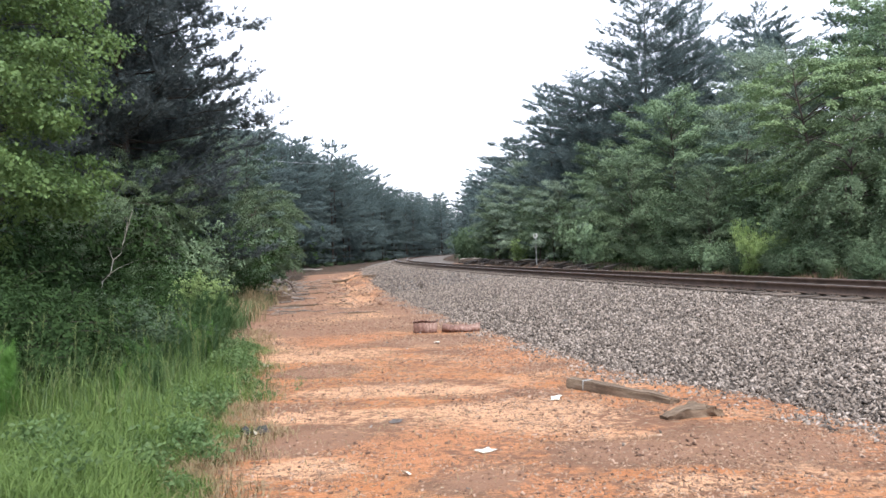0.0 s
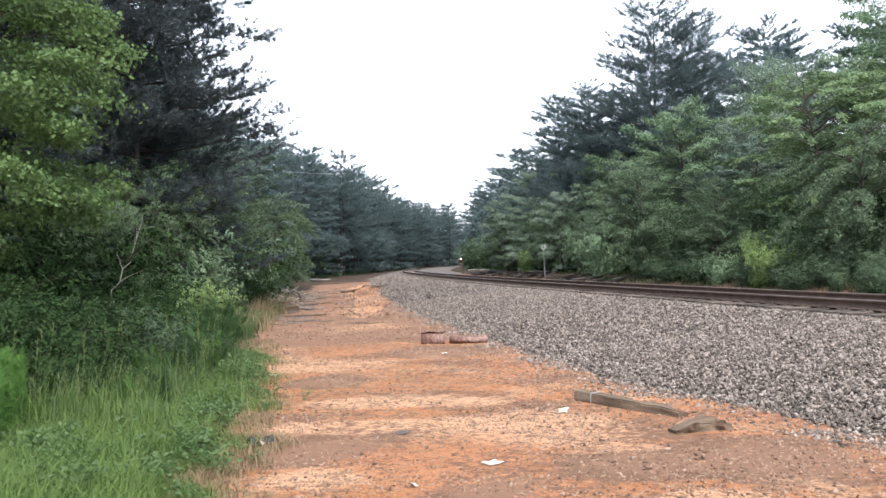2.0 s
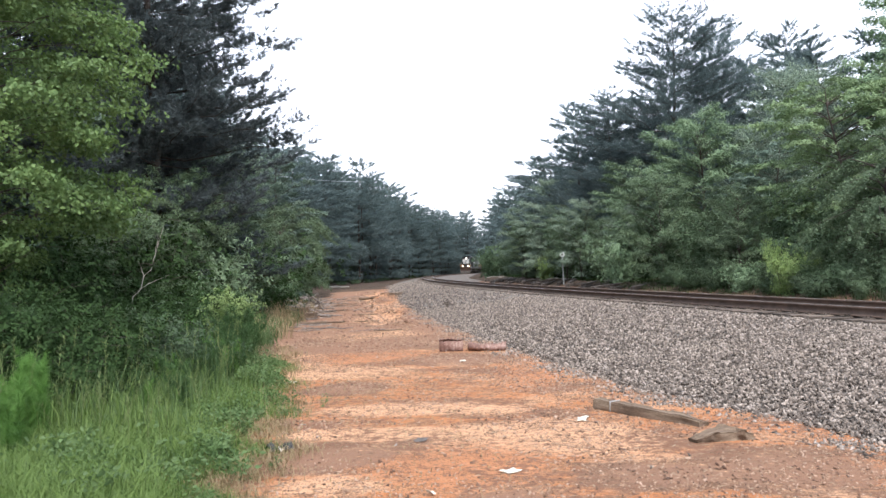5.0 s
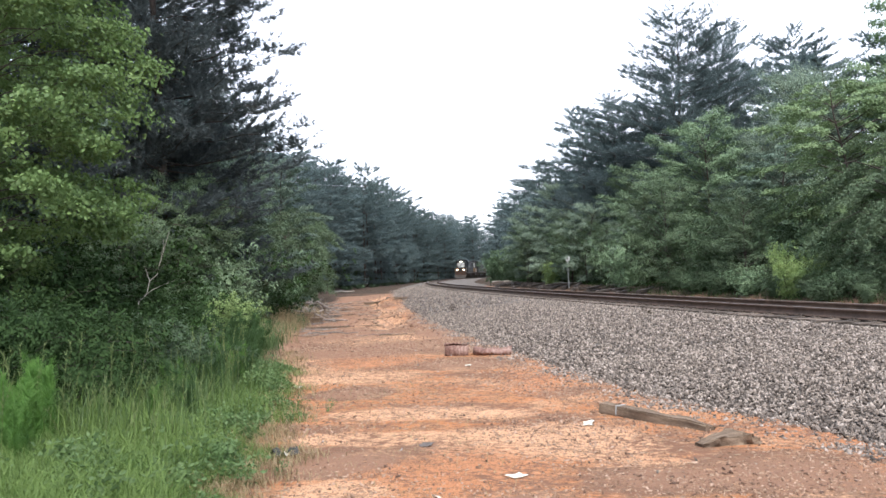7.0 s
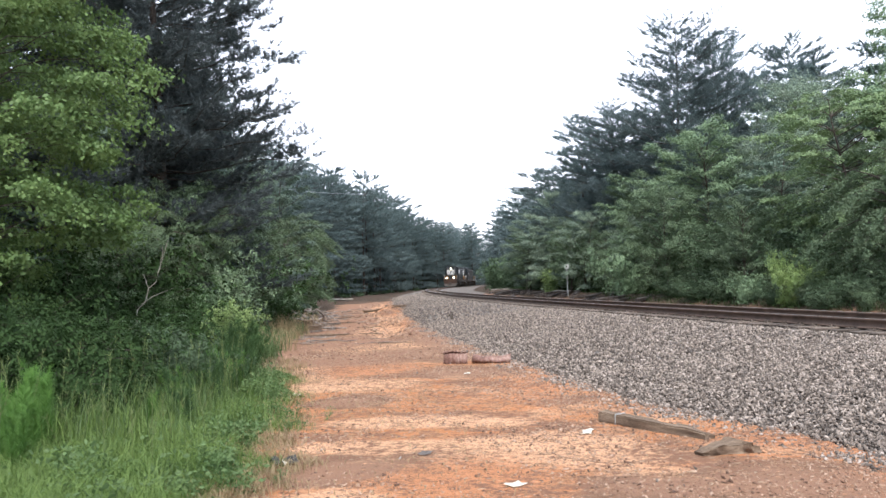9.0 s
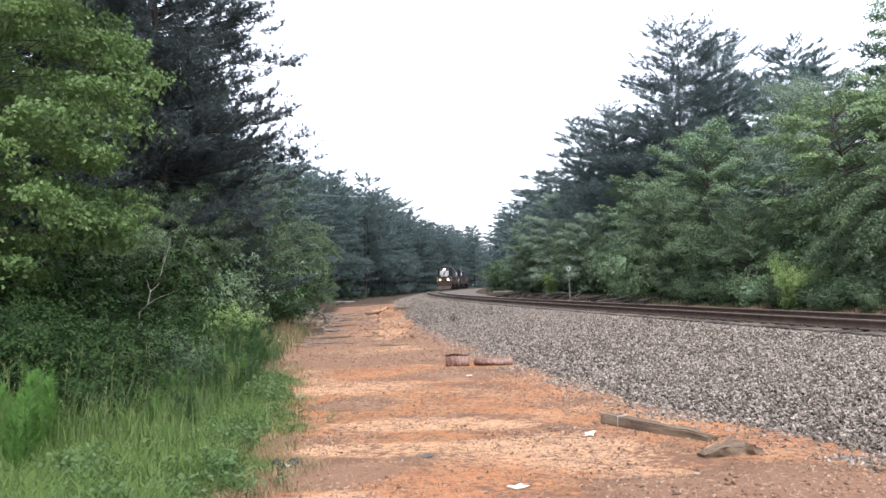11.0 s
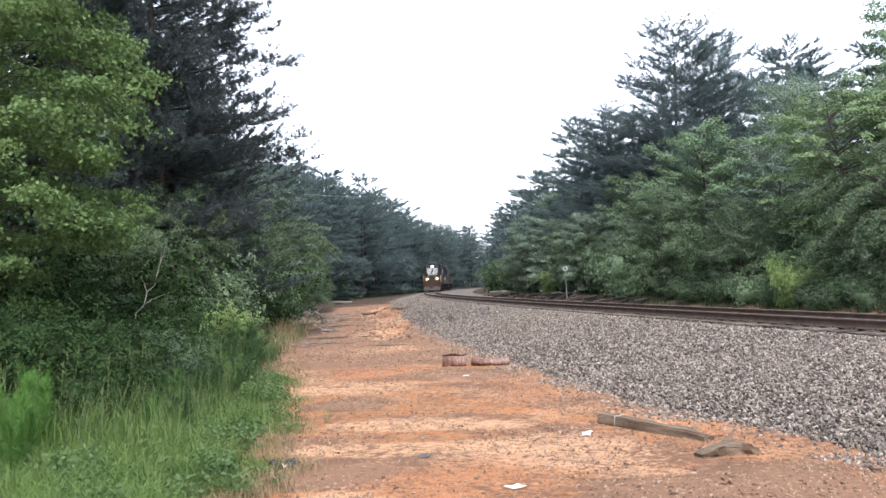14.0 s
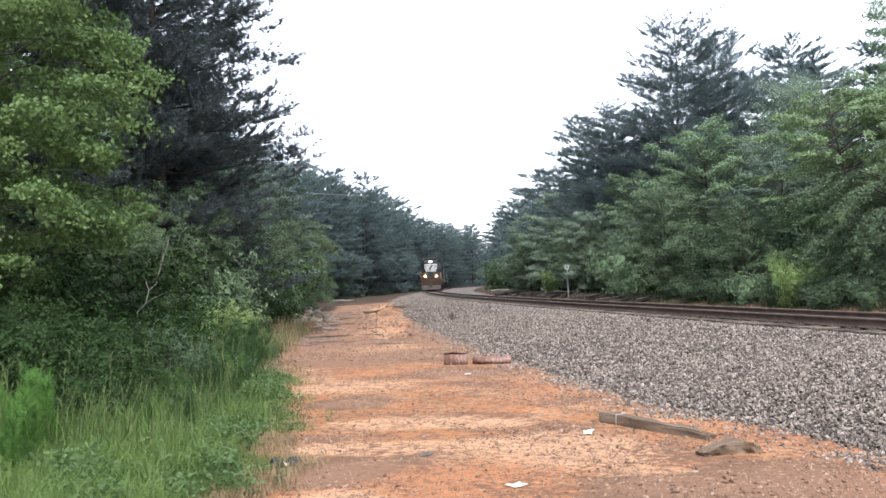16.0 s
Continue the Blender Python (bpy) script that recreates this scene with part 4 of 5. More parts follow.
            put(pine_f, p.x, p.y, 1.1, 0.75, r.uniform(0, 360))
    # the wood closes the view past the bend
    for y0, x0, x1 in ((248, -30, 0), (262, -24, 3.5), (280, -16, 9.5), (296, -8, 30), (306, -10, 40)):
        for x in np.arange(x0, x1, 3.3):
            x, y = x + r.uniform(-0.8, 0.8), y0 + r.uniform(-3, 3)
            if abs(aside(x, y)) > 6.2:
                put(oak_far if r.random() < 0.4 else pine_f, x, y, 1.3, 1.3, r.uniform(0, 360))


build_woods()


# ---- the green verge ----
def blades(soup, pos, height, width, lean, r):
    """Grass blades: narrow, bent, tapering."""
    n = len(pos)
    a = r.uniform(0, 2 * np.pi, n)
    side = np.stack([np.cos(a), np.sin(a), np.zeros(n)], 1)
    out = np.stack([-np.sin(a), np.cos(a), np.zeros(n)], 1) * r.choice([-1, 1], n)[:, None]
    h = (height * r.uniform(0.45, 1.25, n))[:, None]
    wd = (width * r.uniform(0.6, 1.3, n))[:, None]
    ln = (lean * r.uniform(0.2, 1.3, n))[:, None] * h
    up = np.array([[0, 0, 1.0]])
    mid, tip = pos + up * h * 0.55 + out * ln * 0.3, pos + up * h * (1 - 0.25 * lean) + out * ln
    v = np.stack([pos - side * wd, pos + side * wd, mid - side * wd * 0.75, mid + side * wd * 0.75, tip], 1)
    k = np.arange(n)[:, None] * 5
    soup.add(v.reshape(-1, 3), np.concatenate([k + [[0, 1, 3]], k + [[0, 3, 2]], k + [[2, 3, 4]]]))


def strewn(n, y0, y1, left, right, r, power=1.0):
    """Points on the ground between two edges, thicker towards the camera."""
    y = y0 + (y1 - y0) * r.uniform(0, 1, n) ** power
    a, b = left(y), right(y)
    x = a + (b - a) * r.uniform(0, 1, n)
    return np.stack([x, y, ground_z(x, y)], 1)


def build_verge():
    r = np.random.default_rng(21)
    edge = lambda y: verge_x(y) + 0.16 * np.sin(y * 3.1) + 0.12 * np.sin(y * 7.7) + r.normal(size=np.shape(y)) * 0.07
    wide = lambda y: np.minimum(-0.66 * y, verge_x(y) - 0.4)
    lawn = Soup()
    blades(lawn, strewn(84000, 4.2, 14.0, wide, edge, r, 1.3), 0.13, 0.0027, 1.1, r)
    p = strewn(2600, 6.5, 11.0, wide, lambda y: edge(y) - 0.7, r)
    blades(lawn, p, 0.6, 0.0034, 0.7, r)
    p = strewn(26000, 4.2, 11.0, wide, lambda y: edge(y) - 0.35, r)
    blades(lawn, p, 0.32, 0.0038, 0.8, r)
    rank = Soup()
    blades(rank, strewn(1300, 6.6, 12.5, wide, lambda y: edge(y) - 0.6, r), 0.72, 0.0040, 0.5, r)
    blades(rank, strewn(24000, 8.5, 28.0, lambda y: verge_x(y) - 3.6, lambda y: edge(y) - np.interp(y, [8, 14, 18], [0.9, 0.6, 0.15]), r, 1.3), 0.40, 0.006, 0.7, r)
    tagged(new("rank_grass", rank.mesh("rank_grass", L_RANK)), "rank dark green grass and weeds with the wood edge's shade put into their colour", "grass", kind="stuff")
    tagged(new("verge_grass", lawn.mesh("verge_grass", L_GRASS)), "lush uncut green grass on the verge", "grass", kind="stuff")
    y = 13 + 62 * r.uniform(0, 1, 26000) ** 1.7
    s = r.uniform(3.3, 8.0, 26000) + np.clip((y - 32) / 8, 0, 2.2)
    x = track_x(y) + s * np.sqrt(1 + track_slope(y) ** 2)
    under = Soup()
    blades(under, np.stack([x, y, ground_z(x, y)], 1), 0.20, 0.008, 1.0, r)
    # the bank grass shares the leaf colour with shade painted in
    tagged(new("bank_grass", under.mesh("bank_grass", L_SHADE_PAINT)), "dark rank grass and weeds on the bank beyond the railway", "grass", kind="stuff")
    dry = Soup()
    blades(dry, strewn(3600, 4.3, 8.0, lambda y: verge_x(y) - 0.25, lambda y: edge(y) + 0.42, r), 0.10, 0.0028, 1.2, r)
    blades(dry, strewn(4200, 4.3, 16.0, lambda y: verge_x(y) - 0.6, lambda y: edge(y) + 0.25, r), 0.14, 0.0035, 1.0, r)
    blades(dry, strewn(2600, 18.0, 40.0, lambda y: verge_x(y) - 1.6, lambda y: edge(y) + 0.1, r), 0.45, 0.010, 0.6, r)
    blades(dry, strewn(900, 4.6, 13.0, lambda y: verge_x(y), lambda y: verge_x(y) + 2.2, r), 0.06, 0.003, 1.0, r)
    c = np.array([-5.95, 23.6]) + r.normal(size=(240, 2)) * [0.22, 0.3]
    blades(dry, np.column_stack([c, ground_z(c[:, 0], c[:, 1])]), 0.75, 0.006, 0.5, r)
    tagged(new("dry_grass", dry.mesh("dry_grass", L_DRY)), "tufts of dry straw-coloured grass along the clay", "grass", kind="stuff")

    seed_heads = Soup()
    p = strewn(190, 5.6, 12.5, wide, lambda y: edge(y) - 0.35, r)
    h = r.uniform(0.45, 0.95, len(p))
    tip = p + np.stack([r.normal(size=len(p)) * 0.12, r.normal(size=len(p)) * 0.12, h], 1)
    for a, b in zip(p, tip):
        seed_heads.tube(np.stack([a, a * 0.45 + b * 0.55 + [0, 0, 0.03], b]), [0.0022, 0.0018, 0.0010], 3)
    up = (tip - p) / h[:, None]
    for k in range(4):
        seed_heads.needles(tip - up * 0.05 * k, up, 0.07, 4, 0.0035, 0.35, r)
    tagged(new("seeding_grass", seed_heads.mesh("seeding_grass", L_SEED)), "thin grass stems with pale seed heads above the verge", "grass", kind="stuff")
    mat_leaves = Soup()
    p = strewn(30000, 5.0, 14.0, lambda y: edge(y) - 1.3, lambda y: edge(y) + 0.12, r, 1.2)
    swell = np.clip(wavy(p[:, 0], p[:, 1], 3.4, 2) * 0.6 + 0.5, 0, 1.2) * np.clip((verge_x(p[:, 1]) + 0.25 - p[:, 0]) / 0.4, 0.15, 1)
    p[:, 2] += 0.26 * swell * r.uniform(0.2, 1, len(p)) ** 0.6
    keep = (swell + r.normal(size=len(p)) * 0.15 > 0.35) & (np.hypot(p[:, 0] + 1.72, p[:, 1] - 6.6) > 0.38)
    mat_leaves.leaves(p[keep], 0.034, 0.7, 0.5, 0.1, r)
    tagged(new("creeping_weed", mat_leaves.mesh("creeping_weed", L_CREEP)), "low mat of small-leaved green weeds along the clay's edge", "weeds", kind="stuff")

    def feathery(seed, H, tint=L_TALL, label="tall feathery bright green weed in the grass"):
        q = np.random.default_rng(seed)
        root = tagged(new("tall_weed"), label, "weed", "weeds on the verge")
        leaf = Soup()
        for _ in range(4):
            stem = Soup()
            st = curve_pts((*q.normal(size=2) * 0.05, -0.03), (q.normal() * 0.16, q.normal() * 0.16, 1), H * q.uniform(0.6, 1.05), (q.normal() * 0.12, q.normal() * 0.12, -0.05), 7, q)
            stem.tube(st, np.linspace(1, 0.25, 7) * 0.005, 4)
            link("stem", stem.mesh("stem", tint), root)
            t = np.sort(q.uniform(0.1, 1, 70))
            P = np.stack([np.interp(t, np.linspace(0, 1, 7), st[:, k]) for k in range(3)], 1)
            D = np.stack([q.normal(size=70) * 0.5, q.normal(size=70) * 0.5, np.full(70, 0.9)], 1)
            leaf.needles(P, D, 0.13 * H, 7, 0.0028, 0.45, q)
        link("foliage", leaf.mesh("foliage", tint), root)
        return root

    def broad_weed(seed, tint=L_WEED, label="low broad-leaved green weed in the grass"):
        q = np.random.default_rng(seed)
        root = tagged(new("leafy_weed"), label, "weed", "weeds on the verge")
        leaf = Soup()
        for _ in range(3):
            stem = Soup()
            st = curve_pts((0, 0, -0.02), (q.normal() * 0.5, q.normal() * 0.5, 1), q.uniform(0.15, 0.38), (0, 0, -0.2), 5, q)
            stem.tube(st, np.linspace(1, 0.3, 5) * 0.004, 4)
            link("stem", stem.mesh("stem", tint), root)
            P = st[q.integers(1, 5, 26)] + q.normal(size=(26, 3)) * [0.05, 0.05, 0.03]
            leaf.leaves(P, 0.045, 0.8, 0.55, 0.12, q)
        link("foliage", leaf.mesh("foliage", tint), root)
        return root

    rr = random.Random(5)
    fe, bw = [feathery(31, 0.9), feathery(32, 1.1), feathery(33, 0.75)], [broad_weed(41), broad_weed(42)]
    for x, y in [(-3.85, 6.6), (-4.15, 7.2), (-3.95, 6.85), (-4.4, 7.5), (-4.0, 6.5), (-4.2, 6.8), (-3.85, 6.25), (-4.35, 7.1), (-3.7, 6.1), (-3.55, 5.9), (-4.6, 7.9)]:
        put(fe[0] if x < -3.7 else fe[2], x, y, rr.uniform(0.85, 1.05), None, rr.uniform(0, 360), 0.0)
    wisp = [fe[2], feathery(34, 1.0, L_WISP, "tall wispy dull green weed beside the bushes"), feathery(35, 0.8, L_WISP, "tall wispy dull green weed beside the bushes")]
    for x, y, k in [(-4.9, 8.5, 1.5), (-3.5, 11.4, 0.9), (-3.7, 12.2, 1.0), (-3.9, 12.6, 1.1), (-3.95, 13.4, 1.1), (-4.2, 14.0, 1.1)]:
        put(wisp[1], x, y, k, None, rr.uniform(0, 360), 0.0)
    for x, y, k in [(-2.03, 8.25, 0.7), (-1.95, 8.5, 0.55), (-1.75, 8.9, 0.5), (-2.2, 9.3, 0.7), (-1.6, 6.1, 0.5)]:
        put(rr.choice(bw), x, y, k, None, rr.uniform(0, 360), 0.0)
    for k in range(7):
        put(rr.choice(bw), rr.uniform(-2.7, -1.75), rr.uniform(4.7, 5.9), rr.uniform(0.9, 1.25), None, rr.uniform(0, 360), 0.0)
    withered = broad_weed(43, L_WITHERED, "withered brown weed growing in the ballast")
    for y, s, k in ((30.9, 5.0, 1.5), (19.6, 2.3, 0.9)):
        p = at_track(y, s)
        w = put(withered, p.x, p.y, k, None, 40 * y, 0.0)
        w.location.z = float(ballast_z(np.array(s), np.array(p.y)))
    for k in range(56):
        y = rr.uniform(9.0, 18.5)
        x = float(verge_x(y)) - rr.uniform(0.5, 2.3)
        put(rr.choice(wisp), x, y, rr.uniform(0.6, 1.15), None, rr.uniform(0, 360), 0.0)
    for k in range(30):
        y = rr.uniform(7.6, 11.5)
        put(rr.choice(wisp), float(verge_x(y)) - rr.uniform(0.8, 2.6), y, rr.uniform(0.5, 0.85), None, rr.uniform(0, 360), 0.0)
    for k in range(5):
        y = rr.uniform(9.5, 14.5)
        put(rr.choice(fe), float(verge_x(y)) - rr.uniform(0.7, 1.5), y, rr.uniform(0.6, 0.9), None, rr.uniform(0, 360), 0.0)
    for k in range(190):
        y = rr.uniform(4.5, 12.5)
        x = float(verge_x(y)) - rr.uniform(0.05, 3.0)
        put(rr.choice(bw), x, y, rr.uniform(0.6, 1.25), None, rr.uniform(0, 360), 0.0)


build_verge()


# ---- stones, pebbles and straw ----
def rock_shapes(n, seed):
    """Angular stones: a rounded block with its corners pushed about."""
    q = np.random.default_rng(seed)
    bm = bmesh.new()
    bmesh.ops.create_icosphere(bm, subdivisions=1, radius=1.0)
    bm.verts.ensure_lookup_table()
    v = np.array([w.co[:] for w in bm.verts])
    f = np.array([[w.index for w in p.verts] for p in bm.faces])
    bm.free()
    out = []
    for _ in range(n):
        s = np.array([1.55, 1.0, 0.5]) * q.uniform(0.75, 1.25, 3)
        w = np.sign(v) * np.abs(v) ** 0.6 * s * q.uniform(0.6, 1.15, (len(v), 1))
        out.append((w, f))
    return out


def scatter(soup, shapes, pos, size, r):
    """Copies of a few shapes, each turned and sized by chance, joined."""
    n = len(pos)
    q = r.normal(size=(n, 4))
    q /= np.linalg.norm(q, axis=1, keepdims=True)
    w, x, y, z = q.T
    R = np.stack([1 - 2 * (y * y + z * z), 2 * (x * y - w * z), 2 * (x * z + w * y), 2 * (x * y + w * z), 1 - 2 * (x * x + z * z), 2 * (y * z - w * x), 2 * (x * z - w * y), 2 * (y * z + w * x), 1 - 2 * (x * x + y * y)], 1).reshape(n, 3, 3)
    kind = r.integers(0, len(shapes), n)
    for k, (v, f) in enumerate(shapes):
        m = kind == k
        c = m.sum()
        if not c:
            continue
        vs = np.einsum("nij,vj->nvi", R[m], v) * np.asarray(size)[m][:, None, None] + pos[m][:, None]
        soup.add(vs.reshape(-1, 3), (f[None] + np.arange(c)[:, None, None] * len(v)).reshape(-1, 3))


def build_stones():
    r = np.random.default_rng(51)
    shapes = rock_shapes(10, 52)
    lump = [(np.array([(-1, -0.8, -0.5), (1, -0.7, -0.6), (0.9, 0.8, -0.5), (-0.8, 0.9, -0.6), (-0.7, -0.6, 0.6), (0.8, -0.8, 0.5), (0.6, 0.7, 0.7), (-0.9, 0.6, 0.5)]) * [1.45, 0.9, 0.5] * r.uniform(0.65, 1.2, (8, 1)),
             np.array([(4, 5, 6), (4, 6, 7), (0, 1, 5), (0, 5, 4), (1, 2, 6), (1, 6, 5), (2, 3, 7), (2, 7, 6), (3, 0, 4), (3, 4, 7), (0, 2, 1), (0, 3, 2)])) for _ in range(10)]

    def on_bed(n, y0, y1, inner=0.2):
        y = r.uniform(y0, y1, n)
        t = toe(y) + 0.22 * np.sin(y * 2.3) + 0.15 * np.sin(y * 5.9) + r.normal(size=n) * 0.14
        s = inner + (t - inner) * r.uniform(0, 1, n)
        x = track_x(y) - s * np.sqrt(1 + track_slope(y) ** 2)
        between = np.abs(np.mod(y - s * track_slope(y) - 4.0 + 0.25, 0.5) - 0.25) > 0.15
        ok = (np.abs(x) < 0.66 * y + 0.6) & ((s > 1.36) | between) & (np.abs(s - 0.755) > 0.1)
        x, y, s = x[ok], y[ok], s[ok]
        z = np.maximum(ballast_z(s, y), ground_z(x, y) - 0.01)
        return np.stack([x, y, z], 1)

    near = on_bed(56000, 5.0, 13.0)
    size = r.uniform(0.010, 0.0235, len(near))
    near[:, 2] += size * r.uniform(-0.3, 0.7, len(near))
    d = np.hypot(near[:, 0] - 3.6, near[:, 1] - 7.2)
    first = np.argsort(d)[:300]
    rest = np.setdiff1d(np.arange(len(near)), first)
    meshes = [mesh_of("stone", v, f, M_STONE_ONE) for v, f in shapes]
    for k in first:
        ob = link("stone", meshes[k % 10], ballast)
        ob.matrix_basis = Matrix.Translation(near[k]) @ pose(0, 0, 0, *r.uniform(0, 360, 3)) @ Matrix.Diagonal((*[float(size[k])] * 3, 1))
    bed = Soup()
    close = rest[near[rest, 1] < 6.6]
    mid = rest[near[rest, 1] >= 6.6]
    scatter(bed, shapes, near[close], size[close], r)
    scatter(bed, lump, near[mid], size[mid], r)
    p = on_bed(42000, 13.0, 30.0)
    sz = r.uniform(0.013, 0.027, len(p))
    p[:, 2] += sz * 0.2
    scatter(bed, lump, p, sz, r)
    p = on_bed(22000, 30.0, 90.0)
    sz = r.uniform(0.017, 0.034, len(p))
    scatter(bed, lump, p, sz, r)
    tagged(link("loose_stones", bed.mesh("loose_stones", M_STONE), ballast), kind="stuff")

    # pebbles, clods and straw on the clay
    left, right = lambda y: verge_x(y) - 0.2, lambda y: track_x(y) - (toe(y) - 0.25) * np.sqrt(1 + track_slope(y) ** 2)
    grit = Soup()
    p = strewn(34000, 4.4, 18.0, left, right, r, 1.2)
    keep = wavy(p[:, 0], p[:, 1], 2.1, 4) + np.clip(p[:, 0] * 0.25, -0.2, 0.4) + r.normal(size=len(p)) * 0.4 > 0.1
    p = p[keep]
    scatter(grit, lump, p, r.uniform(0.005, 0.012, len(p)) * r.choice([1, 1, 1, 1.2, 1.6], len(p)), r)
    p = strewn(3000, 16.0, 45.0, left, right, r, 1.2)
    scatter(grit, lump, p, r.uniform(0.012, 0.03, len(p)), r)
    y = r.uniform(23, 58, 700)
    x = np.interp(y, [20, 24, 31.5, 45, 61, 80], [-1.9, -2.6, -3.85, -5.9, -7.2, -9.0]) + r.normal(size=700) * 0.55
    scatter(grit, lump, np.stack([x, y, ground_z(x, y)], 1), r.uniform(0.015, 0.05, 700) * r.choice([1, 1, 1, 1.8], 700), r)
    tagged(new("clay_pebbles", grit.mesh("clay_pebbles", M_PEBBLE)), "scattered reddish pebbles and clods on the clay", "pebbles", kind="stuff")
    stray = Soup()
    p = strewn(420, 4.6, 18.0, lambda y: right(y) - 0.7, right, r)
    scatter(stray, shapes, p, r.uniform(0.010, 0.024, len(p)), r)
    p = strewn(120, 4.6, 18.0, left, right, r)
    scatter(stray, shapes, p, r.uniform(0.010, 0.02, len(p)), r)
    tagged(new("stray_stones", stray.mesh("stray_stones", M_STONE)), "grey ballast stones strayed onto the clay", "stones", kind="stuff")
    straw = Soup()
    p = strewn(6500, 4.4, 20.0, left, right, r, 1.1)
    keep = wavy(p[:, 0], p[:, 1], 1.5, 9) + r.normal(size=len(p)) * 0.6 > 0.05
    p = p[keep] + [0, 0, 0.006]
    n = len(p)
    a = r.normal(0.15, 0.9, n)
    d = np.stack([np.cos(a), np.sin(a), r.normal(size=n) * 0.08], 1) * (r.uniform(0.008, 0.045, n))[:, None]
    w = np.stack([-np.sin(a), np.cos(a), np.zeros(n)], 1) * 0.0017
    v = np.stack([p - d - w, p - d + w, p + d * 0.2 + w + [0, 0, 0.006], p + d], 1)
    k = np.arange(n)[:, None] * 4
    straw.add(v.reshape(-1, 3), np.concatenate([k + [[0, 2, 1]], k + [[0, 3, 2]]]))
    q = strewn(5500, 4.4, 24.0, left, right, r)
    q = q[wavy(q[:, 0], q[:, 1], 1.5, 9) + r.normal(size=len(q)) * 0.5 > 0.1]
    straw.leaves(q + [0, 0, 0.007], 0.029, 2.5, 0.6, 0.15, r)
    tagged(new("straw_litter", straw.mesh("straw_litter", M_STRAW)), "dry straw, pine needles and dead leaves on the clay", "litter", kind="stuff")


build_stones()


# ---- things lying about ----
def bumpy(bm, amount, scale, seed=0.0):
    for v in bm.verts:
        v.co += noise.noise_vector(v.co * scale + Vector((seed, seed, seed))) * amount


def beam(length, w, h, seed, cuts=14):
    """A worn squared timber along x, resting on z = 0."""
    bm = bmesh.new()
    box(bm, -length / 2, length / 2, -w / 2, w / 2, 0, h)
    es = [e for e in bm.edges if abs(e.verts[0].co.x - e.verts[1].co.x) > 0.1]
    bmesh.ops.subdivide_edges(bm, edges=es, cuts=cuts)
    bmesh.ops.bevel(bm, geom=[e for e in bm.edges if abs(e.verts[0].co.x - e.verts[1].co.x) > 0.01], offset=0.012, segments=2, affect="EDGES")
    bumpy(bm, 0.012, 7.0, seed)
    bumpy(bm, 0.02, 1.7, seed + 5)
    return bm


def build_timbers():
    root = tagged(new("broken_timber"), "weathered brown broken railway timber lying on the clay", "timber")
    bm = beam(1.42, 0.14, 0.115, 1.0)
    for v in bm.verts:
        if v.co.x > 0.45:
            k = (v.co.x - 0.45) / 0.25
            v.co.z *= 1 - 0.55 * min(1, k) * (0.6 + 0.4 * math.sin(v.co.y * 40))
    bmesh.ops.subdivide_edges(bm, edges=bm.edges[:], cuts=1, use_grid_fill=True)
    for v in bm.verts:
        k = noise.noise(Vector((v.co.x * 3, v.co.y * 40, v.co.z * 40)))
        v.co += Vector((0, v.co.y, v.co.z - 0.05)) * k * 0.16
    part("beam", bm, M_OLDWOOD, root)
    bm = bmesh.new()
    box(bm, -0.46, -0.452, -0.078, 0.078, -0.01, 0.121, 0.002)
    part("wire_band", bm, M_POST, root, "pale wire band round the timber")
    sp = Soup()
    q = np.random.default_rng(3)
    for k in range(9):
        y = -0.07 + 0.017 * k
        sp.tube(curve_pts((0.6, y * 0.8, 0.05 + q.uniform(-0.03, 0.04)), (1, q.normal() * 0.1, q.normal() * 0.12), q.uniform(0.08, 0.2), (0, 0, -0.1), 4, q), [0.012, 0.011, 0.008, 0.002], 4)
    link("splinter", sp.mesh("splinter", M_OLDWOOD), root, "splintered torn end of the timber")
    a = math.degrees(math.atan2(7.55 - 8.62, 2.13 - 1.38))
    root.matrix_basis = pose(1.79, 8.03, float(ground_z(1.79, 8.03)) - 0.015, 0, 1.0, a)
    bm = beam(0.54, 0.19, 0.12, 9.0, 16)
    bmesh.ops.subdivide_edges(bm, edges=bm.edges[:], cuts=1, use_grid_fill=True)
    for v in bm.verts:
        u = (v.co.x + 0.27) / 0.54
        v.co.z = v.co.z * (0.2 + 0.85 * math.sin(math.pi * min(1, 0.1 + 0.72 * u)))
        v.co.y *= 0.6 + 0.5 * u
        v.co.x += 0.05 * noise.noise(Vector((0, v.co.y * 45, v.co.z * 45))) * (1 if abs(u - 0.5) > 0.42 else 0)
        k = noise.noise(Vector((v.co.x * 5, v.co.y * 42, v.co.z * 42)))
        v.co += Vector((0, v.co.y * 1.2, (v.co.z - 0.03) * 1.4)) * k * 0.42
        v.co.z = 0.8 * max(0.0, v.co.z)
    ch = part("timber_chunk", bm, M_OLDWOOD)
    tagged(ch, "rotten splintered chunk of timber beside the longer piece", "timber")
    ch.matrix_basis = pose(2.14, 6.82, float(ground_z(2.14, 6.82)) - 0.01, 0, 0, 20)


